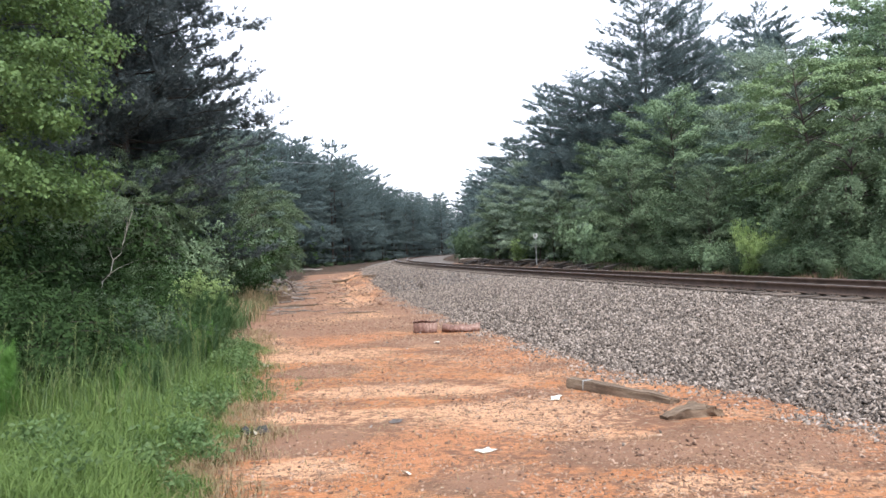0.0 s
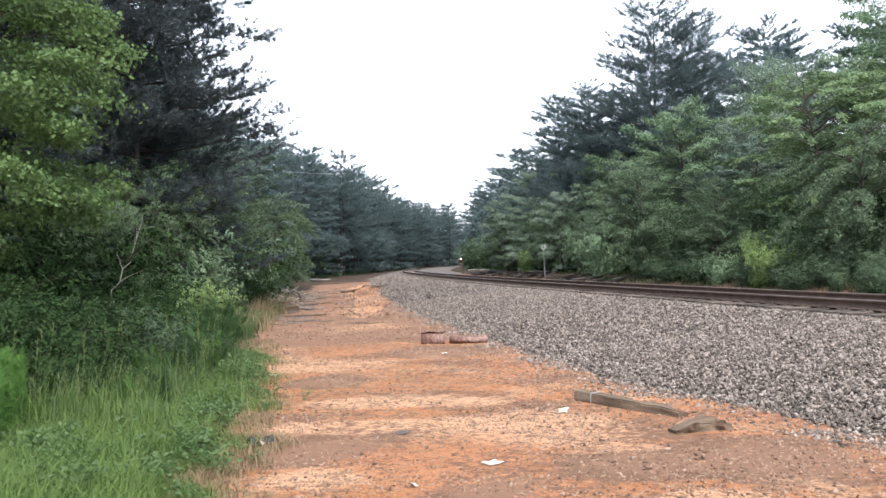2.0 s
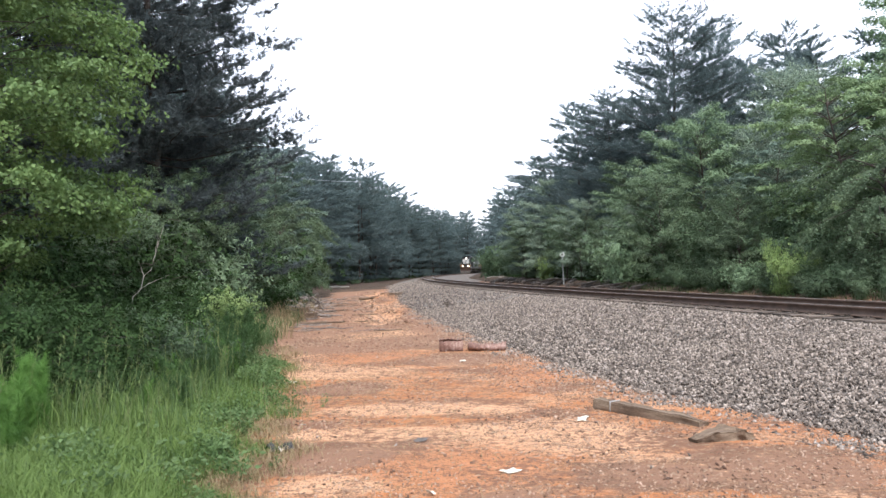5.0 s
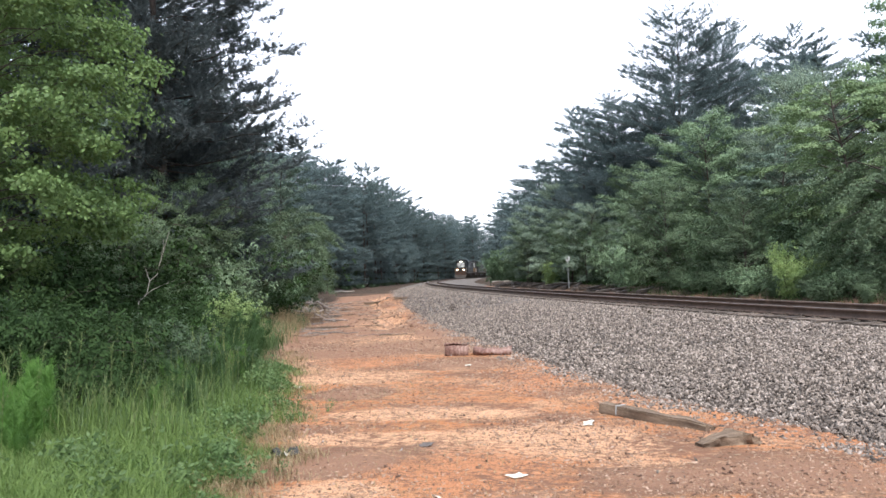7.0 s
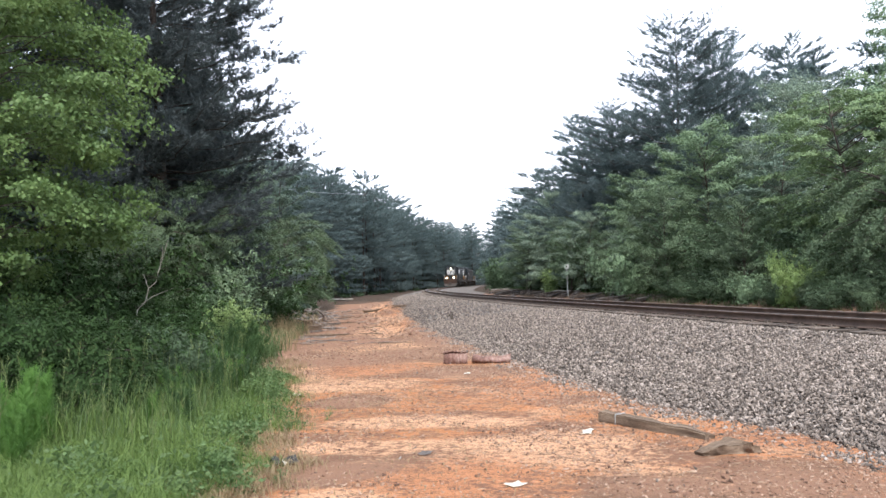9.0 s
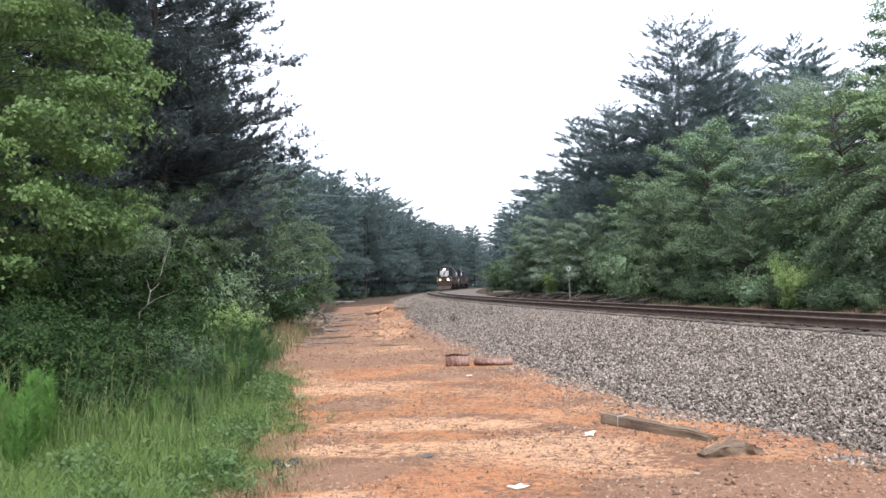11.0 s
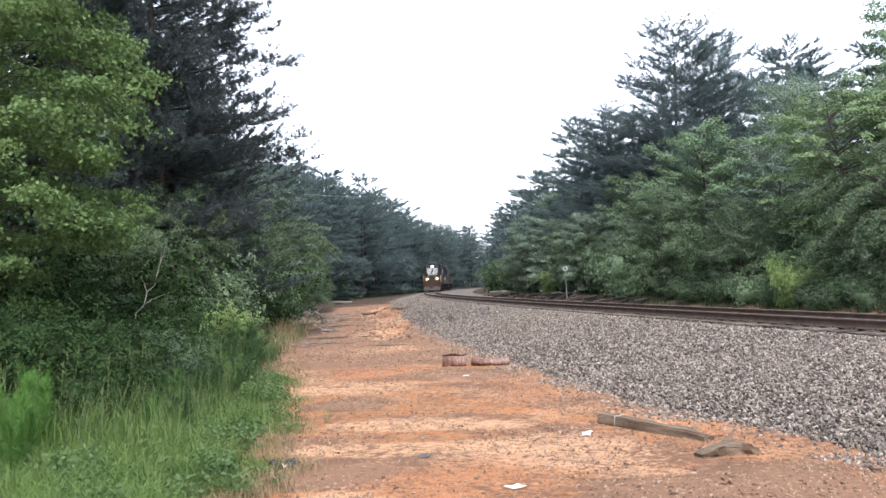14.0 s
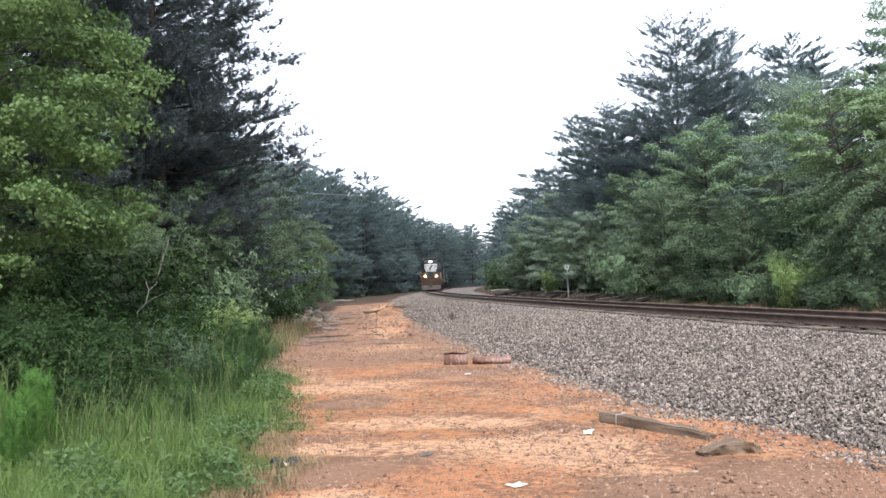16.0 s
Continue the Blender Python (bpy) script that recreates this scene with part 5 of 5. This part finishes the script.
def corrugated(length, radius, arc0, arc1, seed, crush=0.0):
    """A length of corrugated pipe along x, open from arc1 round to arc0, with a wall of its own thickness."""
    bm = bmesh.new()
    q = random.Random(seed)
    nx, na = int(length / 0.017), 20
    grid = []
    for shell in (0.0, -0.012):
        rows = []
        for i in range(nx + 1):
            x = -length / 2 + length * i / nx
            rr = radius + shell + 0.011 * math.sin(x * 2 * math.pi / 0.068)
            ring = []
            for j in range(na + 1):
                a = radians(arc0 + (arc1 - arc0) * j / na)
                ring.append(bm.verts.new((x, rr * math.cos(a), rr * math.sin(a) * (1 - crush * (0.5 + 0.5 * math.sin(x * 4 + seed))))))
            rows.append(ring)
        grid.append(rows)
    for g, flip in zip(grid, (False, True)):
        for i in range(nx):
            for j in range(na):
                c = [g[i][j], g[i + 1][j], g[i + 1][j + 1], g[i][j + 1]]
                bm.faces.new(c[::-1] if flip else c)
    o, n = grid
    for j in range(na):
        bm.faces.new((o[0][j], o[0][j + 1], n[0][j + 1], n[0][j]))
        bm.faces.new((o[nx][j + 1], o[nx][j], n[nx][j], n[nx][j + 1]))
    for i in range(nx):
        bm.faces.new((o[i + 1][0], o[i][0], n[i][0], n[i + 1][0]))
        bm.faces.new((o[i][na], o[i + 1][na], n[i + 1][na], n[i][na]))
    bumpy(bm, 0.035, 4.0, seed)
    bumpy(bm, 0.012, 14.0, seed)
    return bm


def build_pipes():
    z = float(ground_z(-0.3, 15.0))
    a = part("culvert_pipe", corrugated(0.46, 0.155, 122, 455, 1, 0.1), M_RUST, smooth=True)
    tagged(a, "rusty corrugated culvert pipe stub standing out of the clay", "pipe", "rusty culvert pieces")
    a.matrix_basis = pose(-0.40, 15.0, z + 0.09, 12, 0, 4)
    b = part("culvert_pipe", corrugated(0.72, 0.13, -70, 250, 2, 0.55), M_RUST, smooth=True)
    tagged(b, "crushed rusty corrugated pipe half buried in clay", "pipe", "rusty culvert pieces")
    b.matrix_basis = pose(0.30, 14.85, z + 0.07, 0, 3, -3)


def build_litter():
    def scrap(label, x, y, w, d, seed, material, h=0.02, name="litter_scrap"):
        bm = bmesh.new()
        bmesh.ops.create_grid(bm, x_segments=12, y_segments=10, size=0.5)
        for v in bm.verts:
            v.co.x *= w
            v.co.y *= d
            p = v.co * 14 + Vector((seed, 0, 0))
            v.co.z = h * (0.7 + noise.noise(p * 1.3) * 1.2) + 0.006
            push = noise.noise_vector(p * 1.7) * w
            v.co += Vector((push.x * 0.13, push.y * 0.13, push.z * 0.03))
            v.co.z = max(0.003, v.co.z)
        ext = bmesh.ops.extrude_face_region(bm, geom=bm.faces[:])
        for v in [g for g in ext["geom"] if isinstance(g, bmesh.types.BMVert)]:
            v.co.z += 0.003
        bmesh.ops.recalc_face_normals(bm, faces=bm.faces[:])
        ob = tagged(part(name, bm, material), label, "litter", "litter on the clay")
        ob.matrix_basis = pose(x, y, float(ground_z(x, y)), 0, 0, seed * 37)

    scrap("crumpled dirty white paper scrap on the clay", 0.27, 5.86, 0.125, 0.10, 1.0, M_PAPER, 0.006)
    scrap("bright white crumpled paper cup on the clay", 1.10, 7.86, 0.16, 0.09, 2.0, M_PAPER, 0.022)
    scrap("white paper scrap by the grass", -2.55, 10.86, 0.14, 0.12, 3.0, M_PAPER, 0.03)
    scrap("small white scrap on the clay", -0.31, 5.35, 0.07, 0.04, 4.0, M_PAPER)
    scrap("small white scrap on brown dirt", -0.16, 13.0, 0.10, 0.10, 5.0, M_PAPER)
    scrap("crumpled black plastic with a pale lining by the grass", -1.72, 6.74, 0.21, 0.15, 6.0, M_BLACKBAG, 0.05)
    scrap("pale lining torn from the black plastic", -1.68, 6.68, 0.045, 0.035, 6.5, M_PAPER, 0.04)
    scrap("flattened dark plastic scrap on the clay", -0.49, 7.08, 0.16, 0.11, 7.0, M_DARKSCRAP, 0.008)


def stick(label, x, y, length, radius, turn, seed, material, forks=2, z=None, tilt=0.0, name="fallen_branch"):
    """A fallen branch with a fork or two, lying on the ground."""
    q = np.random.default_rng(seed)
    sp = Soup()
    main = curve_pts((-length / 2, 0, radius * 0.8), (1, 0, 0), length, (0, q.normal() * 0.12, 0), 9, q)
    main[:, 2] = np.abs(main[:, 2] - radius) * 0.5 + radius * 0.9
    sp.tube(main, np.linspace(1, 0.45, 9) * radius, 7)
    for _ in range(forks):
        k = q.integers(2, 7)
        sp.tube(curve_pts(main[k], (0.7, q.choice([-1, 1]) * q.uniform(0.4, 0.9), q.uniform(0.05, 0.3)), length * q.uniform(0.15, 0.35), (0, 0, -0.1), 5, q), np.linspace(0.6, 0.15, 5) * radius, 5)
    ob = tagged(new(name, sp.mesh(name, material, True)), label, "branch")
    ob.matrix_basis = pose(x, y, float(ground_z(x, y)) - 0.01 if z is None else z, 0, tilt, turn)
    return ob


def build_wood_litter():
    q = random.Random(8)
    for k in range(22):
        y = q.uniform(22, 46)
        x = float(verge_x(y)) + q.uniform(-1.2, 0.9)
        stick("grey dead branch fallen at the edge of the clay", x, y, q.uniform(0.8, 2.4), q.uniform(0.018, 0.05), q.uniform(-60, 40), 100 + k, M_GREYWOOD, 3)
    for k in range(26):
        y = q.uniform(27, 37)
        x = float(verge_x(y)) + q.uniform(-0.7, 0.5)
        stick("grey dead branch in a loose brush pile", x, y, q.uniform(0.9, 2.0), q.uniform(0.02, 0.045), q.uniform(-80, 80), 200 + k, M_GREYWOOD, 4, float(ground_z(x, y)) + q.uniform(0.05, 0.3), q.uniform(-32, 32))
    for x, y, w, h in ((-6.0, 27.6, 0.34, 0.40), (-5.5, 26.3, 0.36, 0.26), (-6.3, 29.5, 0.3, 0.3)):
        bm = beam(w, w * 0.85, h, x, 5)
        ob = tagged(part("timber_block", bm, M_OLDWOOD), "dark brown sawn timber block at the edge of the clay", "timber", "sawn blocks")
        ob.matrix_basis = pose(x, y, float(ground_z(x, y)) - 0.02, 0, 0, q.uniform(-30, 30))
    for k in range(40):
        y = q.uniform(20, 48)
        x = float(verge_x(y)) + q.uniform(0.0, 2.6)
        stick("thin grey dead twig lying on brown dirt", x, y, q.uniform(0.5, 1.9), q.uniform(0.009, 0.022), q.uniform(-35, 30), 300 + k, q.choice((M_GREYWOOD, M_GREYWOOD, M_OLDWOOD)), 2)
    for k in range(6):
        x, y = -5.1 + q.uniform(-0.8, 0.5), 46 + q.uniform(-3, 3)
        stick("brown branch caught on the clay berm", x, y, q.uniform(0.7, 1.6), q.uniform(0.02, 0.05), q.uniform(-40, 60), 350 + k, M_OLDWOOD, 3, None, q.uniform(-12, 12))
    stick("brown log lying across the clay", -4.6, 23.6, 1.5, 0.045, -12, 130, M_OLDWOOD, 1)
    stick("pale barkless log at the edge of the wood", -13.6, 78.0, 2.3, 0.16, 4, 131, M_PALEBARK, 0)
    stick("brown log lying beside the eroded clay", -5.75, 45.5, 1.7, 0.09, 8, 132, M_OLDWOOD, 2)
    stick("thin brown stick on the clay", -2.1, 20.5, 1.0, 0.018, 5, 133, M_OLDWOOD, 0)
    for k, (x, y) in enumerate([(-6.0, 41), (-5.2, 50), (-6.6, 56), (-5.0, 38)]):
        v, f = rock_shapes(1, 60 + k)[0]
        me = mesh_of("rock", v * 0.16 * q.uniform(0.7, 1.3), f, M_PEBBLE)
        ob = tagged(new("rock", me), "clay-stained rock in the eroded path", "rock")
        ob.matrix_basis = pose(x, y, float(ground_z(x, y)) + 0.03, 0, 0, q.uniform(0, 360))
    # old ties thrown down beyond the railway
    bm = beam(2.4, 0.22, 0.14, 3.0, 8)
    proto = tagged(part("old_tie", bm, M_OLDTIE), "discarded dark wooden tie lying beyond the railway", "railway tie", "discarded ties")
    first = True
    for k in range(26):
        y = 33.5 + k * 1.3 + q.uniform(-0.3, 0.3)
        p = at_track(y, -3.75 - q.uniform(0, 0.7))
        m = pose(p.x, p.y, float(ground_z(p.x, p.y)) - 0.01, q.uniform(-6, 6), -q.uniform(1, 4), q.uniform(48, 76))
        if first:
            proto.matrix_basis, first = m, False
        else:
            copy_thing(proto, m)
    for k, (y, s) in enumerate([(70, 4.9), (68, 5.2), (52, 5.6), (48, 5.2), (38, 5.0)]):
        p = at_track(y, -s)
        stick("pale dead branch thrown beyond the railway", p.x, p.y, 1.8, 0.05, 30 + 40 * k, 150 + k, M_PALEBARK, 4)
    # bare sapling leaning in the wood's edge
    sp, g = Soup(), np.random.default_rng(77)
    main = curve_pts((0, 0, -0.1), (0.30, 0.1, 1), 2.9, (0.08, 0, 0), 10, g, 0.03)
    sp.tube(main, np.linspace(1, 0.25, 10) * 0.017, 6)
    for k in (4, 5, 7, 8):
        sp.tube(curve_pts(main[k], (g.normal() * 0.6, 0.1, 0.7), 0.6, (0, 0, -0.2), 5, g), np.linspace(0.5, 0.1, 5) * 0.02, 4)
    ob = tagged(new("dead_sapling", sp.mesh("dead_sapling", M_PALEBARK, True)), "bare pale dead sapling leaning among the green bushes", "sapling")
    ob.matrix_basis = pose(-6.95, 15.2, float(ground_z(-6.95, 15.2)))


def build_sign():
    x, y = 5.47, 45.0
    root = tagged(new("track_marker"), "round white marker on a thin metal post beyond the railway", "sign")
    bm = bmesh.new()
    rod(bm, (0, 0, -0.3), (0, 0, 1.84), 0.032, 8)
    part("post", bm, M_POST, root)
    bm = bmesh.new()
    rod(bm, (0, -0.035, 1.72), (0, -0.05, 1.72), 0.15, 24)
    disc = part("disc", bm, M_SIGN, root, "round white enamel disc")
    bm = bmesh.new()
    box(bm, -0.045, 0.045, -0.056, -0.051, 1.67, 1.77, 0.002)
    part("mark", bm, M_TIE, disc, "dark worn mark on the disc")
    root.matrix_basis = pose(x, y, float(ground_z(x, y)), 0, -1.2, -4)


def build_cable():
    a, b, sp = np.array([-14.6, 46.0, 8.1]), np.array([-12.9, 95.5, 13.0]), Soup()
    t = np.linspace(0, 1, 24)[:, None]
    sp.tube(a + (b - a) * t - np.array([0, 0, 1.0]) * 4 * t * (1 - t) * 0.25, np.full(24, 0.014), 5)
    tagged(new("overhead_cable", sp.mesh("overhead_cable", M_CABLE)), "thin pale cable strung between the pines", "cable")


build_timbers()
build_pipes()
build_litter()
build_wood_litter()
build_sign()
build_cable()

# ---- the train ----
def rail_pose(y):
    return at_track(y, 0, RAIL_Z), -math.degrees(math.atan(track_slope(y)))


M_BLACK = mat("grimy_black_paint", [(0.010, 0.011, 0.012), (0.018, 0.019, 0.020), (0.042, 0.040, 0.037)], 1.2, 14, 0.45, 0.1, 0.01)
M_GRIME = mat("brown_road_grime", [(0.018, 0.011, 0.009), (0.042, 0.022, 0.014), (0.095, 0.048, 0.025)], 2, 14, 0.8, 0.3, 0.01)
# faded yellow railing paint, with the ditch lights' warm glow mixed into its colour
M_RAILING = mat("warm_lit_yellow_paint", [(0.20, 0.095, 0.03), (0.36, 0.18, 0.055)], 3, 20, 0.7, 0.1, 0.005)
M_UNDER = mat("dusty_running_gear", [(0.03, 0.026, 0.023), (0.085, 0.07, 0.058)], 2, 20, 0.85, 0.3, 0.01)
M_WHITE = mat("white_paint", [(0.36, 0.36, 0.35), (0.60, 0.60, 0.58)], 3, 20, 0.6, 0.05, 0.003)
M_GLASS = plain("dark_cab_glass", (0.02, 0.025, 0.03), 0.05)
M_LAMP = plain("lit_lamp", (1.0, 0.86, 0.58), 0.3, 0, 7.0)
M_LENS = plain("unlit_lens", (0.5, 0.5, 0.48), 0.1)


def locomotive(lit):
    """A four-axle diesel with a high short hood; the front looks along -y, z = 0 at the rail's top."""
    root = tagged(new("locomotive"), "black diesel locomotive with white-marked nose and lit headlights" if lit else "black diesel locomotive coupled behind the leading one", "locomotive", "train on the railway")
    bm = bmesh.new()
    box(bm, -1.5, 1.5, -8.9, 8.9, 1.12, 1.55, 0.04)
    part("frame", bm, M_UNDER, root)
    bm = bmesh.new()
    box(bm, -0.98, 0.98, -8.0, -5.9, 1.55, 4.28, 0.16)
    hood = part("short_hood", bm, M_BLACK, root)
    bm = bmesh.new()
    for x0, x1, z0, z1 in [(-0.90, 0.90, 3.05, 3.78), (-0.72, 0.72, 2.66, 3.05)]:
        box(bm, x0, x1, -8.02, -8.0, z0, z1, 0.004)
    panel = part("nose_panel", bm, M_WHITE, hood, "white emblem panel on the nose")
    bm = bmesh.new()
    for x0, x1, z0, z1 in [(-0.74, -0.30, 3.54, 3.62), (-0.74, -0.36, 3.2, 3.28), (-0.24, 0.02, 2.86, 3.3), (-0.04, 0.22, 3.2, 3.66), (-0.9, -0.62, 3.36, 3.46), (0.62, 0.9, 3.33, 3.43), (-0.62, -0.34, 2.9, 2.98), (0.34, 0.62, 2.9, 2.98), (0.34, 0.76, 3.5, 3.58), (0.30, 0.72, 3.16, 3.24), (-0.6, 0.6, 2.72, 2.79)]:
        box(bm, x0, x1, -8.035, -8.022, z0, z1, 0.003)
    part("emblem_bar", bm, M_BLACK, hood, "black bars of the emblem")
    bm = bmesh.new()
    box(bm, -1.5, 1.5, -5.9, -3.6, 1.55, 4.25, 0.06)
    box(bm, -1.42, 1.42, -5.98, -3.5, 4.25, 4.48, 0.1)
    box(bm, -1.0, 1.0, -5.98, -3.5, 4.48, 4.68, 0.09)
    cab = part("cab", bm, M_BLACK, root)
    for x0, x1 in ((-1.42, -1.04), (1.04, 1.42)):
        bm = bmesh.new()
        box(bm, x0, x1, -5.93, -5.9, 3.1, 3.85, 0.01)
        part("windscreen", bm, M_GLASS, cab)
    for x in (-1.5, 1.5):
        for y0, y1 in ((-5.6, -4.8), (-4.65, -3.85)):
            bm = bmesh.new()
            box(bm, x - 0.02, x + 0.02, y0, y1, 3.05, 3.8, 0.01)
            part("side_window", bm, M_GLASS, cab)
        bm = bmesh.new()
        box(bm, x - 0.03, x + 0.03, -5.7, -3.75, 2.9, 2.99, 0.01)
        part("window_sill", bm, M_WHITE, cab, "pale arm rest below the cab windows")
    bm = bmesh.new()
    box(bm, -0.92, 0.92, -3.6, 8.1, 1.55, 4.12, 0.1)
    box(bm, -1.12, 1.12, -0.6, 2.2, 3.55, 4.2, 0.08)
    long_hood = part("long_hood", bm, M_BLACK, root)
    for y in np.arange(-3.2, 7.6, 0.95):
        for x in (-0.93, 0.93):
            bm = bmesh.new()
            box(bm, x - 0.02, x + 0.02, y, y + 0.82, 1.8, 3.4, 0.01)
            part("hood_door", bm, M_BLACK, long_hood)
    for x in (-0.958, 0.958):
        for y0, y1 in ((-1.6, -1.0), (-0.7, -0.1), (0.2, 0.8)):
            bm = bmesh.new()
            box(bm, x - 0.008, x + 0.008, y0, y1, 2.6, 3.05, 0.003)
            part("lettering_bar", bm, M_WHITE, long_hood, "white bar where the lettering is")
    for y in (5.0, 6.3, 7.4):
        bm = bmesh.new()
        rod(bm, (0, y, 4.1), (0, y, 4.3), 0.55, 20)
        part("radiator_fan", bm, M_UNDER, long_hood)
    for y in (0.1, 1.4):
        bm = bmesh.new()
        rod(bm, (0, y, 4.18), (0, y, 4.34), 0.5, 20)
        part("brake_fan", bm, M_UNDER, long_hood)
    bm = bmesh.new()
    box(bm, -0.3, 0.3, 3.0, 3.7, 4.1, 4.45, 0.05)
    part("exhaust_stack", bm, M_UNDER, long_hood)
    for x in (-0.94, 0.94):
        bm = bmesh.new()
        for k in range(9):
            box(bm, x - 0.03, x + 0.03, 5.0, 7.8, 3.45 + k * 0.06, 3.48 + k * 0.06)
        part("radiator_grille", bm, M_UNDER, long_hood)
    bm = bmesh.new()
    for k in (-1, 0, 1):
        rod(bm, (0.18 * k, -5.2, 4.62), (0.18 * k, -5.75, 4.66), 0.03, 8, 0.09)
    rod(bm, (0, -5.2, 4.5), (0, -5.2, 4.66), 0.04, 8)
    part("horn", bm, M_UNDER, cab)
    # ends, steps, rails
    for end in (-1, 1):
        bm = bmesh.new()
        box(bm, -1.45, 1.45, end * 9.05 - 0.08, end * 9.05 + 0.08, 0.75, 1.62, 0.03)
        part("end_plate", bm, M_GRIME, root, "brown weathered end plate")
        for x in (-1.4, -1.0, -0.5, 0.5, 1.0, 1.4):
            bm = bmesh.new()
            rod(bm, (x, end * 8.98, 1.55), (x, end * 8.98, 2.42), 0.032, 6)
            part("railing_post", bm, M_RAILING, root, "brown-yellow end railing post")
        for x0, x1 in ((-1.4, -0.5), (0.5, 1.4)):
            for z in (2.0, 2.4):
                bm = bmesh.new()
                rod(bm, (x0, end * 8.98, z), (x1, end * 8.98, z), 0.032, 6)
                part("railing_bar", bm, M_RAILING, root, "brown-yellow end railing bar")
        bm = bmesh.new()
        vs = box(bm, -1.35, 1.35, end * 9.15 - 0.12, end * 9.15 + 0.12, 0.12, 0.75, 0.0)
        for v in vs:
            if v.co.z < 0.4:
                v.co.y += end * 0.25
        part("plough", bm, M_UNDER, root)
        bm = bmesh.new()
        box(bm, -0.14, 0.14, min(end * 9.1, end * 9.6), max(end * 9.1, end * 9.6), 0.72, 1.0, 0.05)
        part("coupler", bm, M_UNDER, root)
        for x in (-1.27, 1.27):
            bm = bmesh.new()
            for k in range(4):
                box(bm, x - 0.2, x + 0.2, end * 8.45 - 0.28, end * 8.45 + 0.28, 0.35 + k * 0.3, 0.39 + k * 0.3)
            box(bm, x - 0.21, x - 0.17, end * 8.45 - 0.3, end * 8.45 + 0.3, 0.3, 1.4)
            part("steps", bm, M_UNDER, root, "dusty black boarding steps")
            bm = bmesh.new()
            for y in (8.15, 8.85):
                rod(bm, (x * 1.12, end * y, 0.8), (x * 1.12, end * y, 2.6), 0.022, 6)
            part("grab_rail", bm, M_WHITE, root, "white grab rail")
    for x in (-1.48, 1.48):
        bm = bmesh.new()
        for y0, y1 in ((-8.7, -6.1), (-3.4, 8.7)):
            rod(bm, (x, y0, 2.55), (x, y1, 2.55), 0.016, 6)
            for y in np.arange(y0, y1 + 0.01, (y1 - y0) / max(2, round((y1 - y0) / 1.6))):
                rod(bm, (x, y, 1.5), (x, y, 2.55), 0.014, 6)
        part("handrail", bm, M_BLACK, root, "dark handrail along the walkway")
    bm = bmesh.new()
    box(bm, -1.35, 1.35, -2.4, 2.4, 0.35, 1.12, 0.2)
    part("fuel_tank", bm, M_UNDER, root)
    for yc in (-5.2, 5.2):
        bm = bmesh.new()
        for x in (-1.05, 1.05):
            box(bm, x - 0.1, x + 0.1, yc - 1.9, yc + 1.9, 0.5, 0.85, 0.05)
            for y in (-1.35, 1.35):
                box(bm, x - 0.16, x + 0.16, yc + y - 0.22, yc + y + 0.22, 0.32, 0.72, 0.04)
        box(bm, -1.0, 1.0, yc - 0.4, yc + 0.4, 0.5, 1.0, 0.04)
        truck = part("truck", bm, M_UNDER, root, "dusty black truck frame")
        for y in (-1.35, 1.35):
            for x in (-0.75, 0.75):
                bm = bmesh.new()
                rod(bm, (x - 0.065, yc + y, 0.5), (x + 0.065, yc + y, 0.5), 0.5, 24)
                s = 1 if x > 0 else -1
                rod(bm, (x - s * 0.09, yc + y, 0.5), (x - s * 0.065, yc + y, 0.5), 0.53, 24)
                part("wheel", bm, M_UNDER, truck)
    lamp = M_LAMP if lit else M_LENS
    for x in (-0.13, 0.13):
        bm = bmesh.new()
        rod(bm, (x * 0.8, -8.06, 4.08), (x * 0.8, -7.9, 4.08), 0.10, 16)
        part("headlight", bm, lamp, hood, "glowing headlight" if lit else "unlit headlight")
    for x in (-0.8, 0.8):
        bm = bmesh.new()
        rod(bm, (x, -9.16, 2.02), (x, -9.0, 2.02), 0.125, 16)
        part("ditch_light", bm, lamp, root, "glowing warm ditch light" if lit else "unlit ditch light")
        bm = bmesh.new()
        box(bm, x - 0.16, x + 0.16, -8.03, -7.9, 3.92, 4.14, 0.02)
        part("number_board", bm, M_UNDER, hood, "dull number board beside the headlight")
    return root


loco = locomotive(True)
follower = locomotive(False)


def motions():
    rows_a, rows_b = [], []
    for i in range(33):
        t = i * 0.5
        nose = 108.5 + 8.95 * (16 - t)
        for rows, back in ((rows_a, 9.2), (rows_b, 28.0)):
            p, a = rail_pose(nose + back)
            rows.append((t, pose(p.x, p.y, p.z, 0, 0, a)))
    walk(loco, rows_a)
    walk(follower, rows_b)


motions()
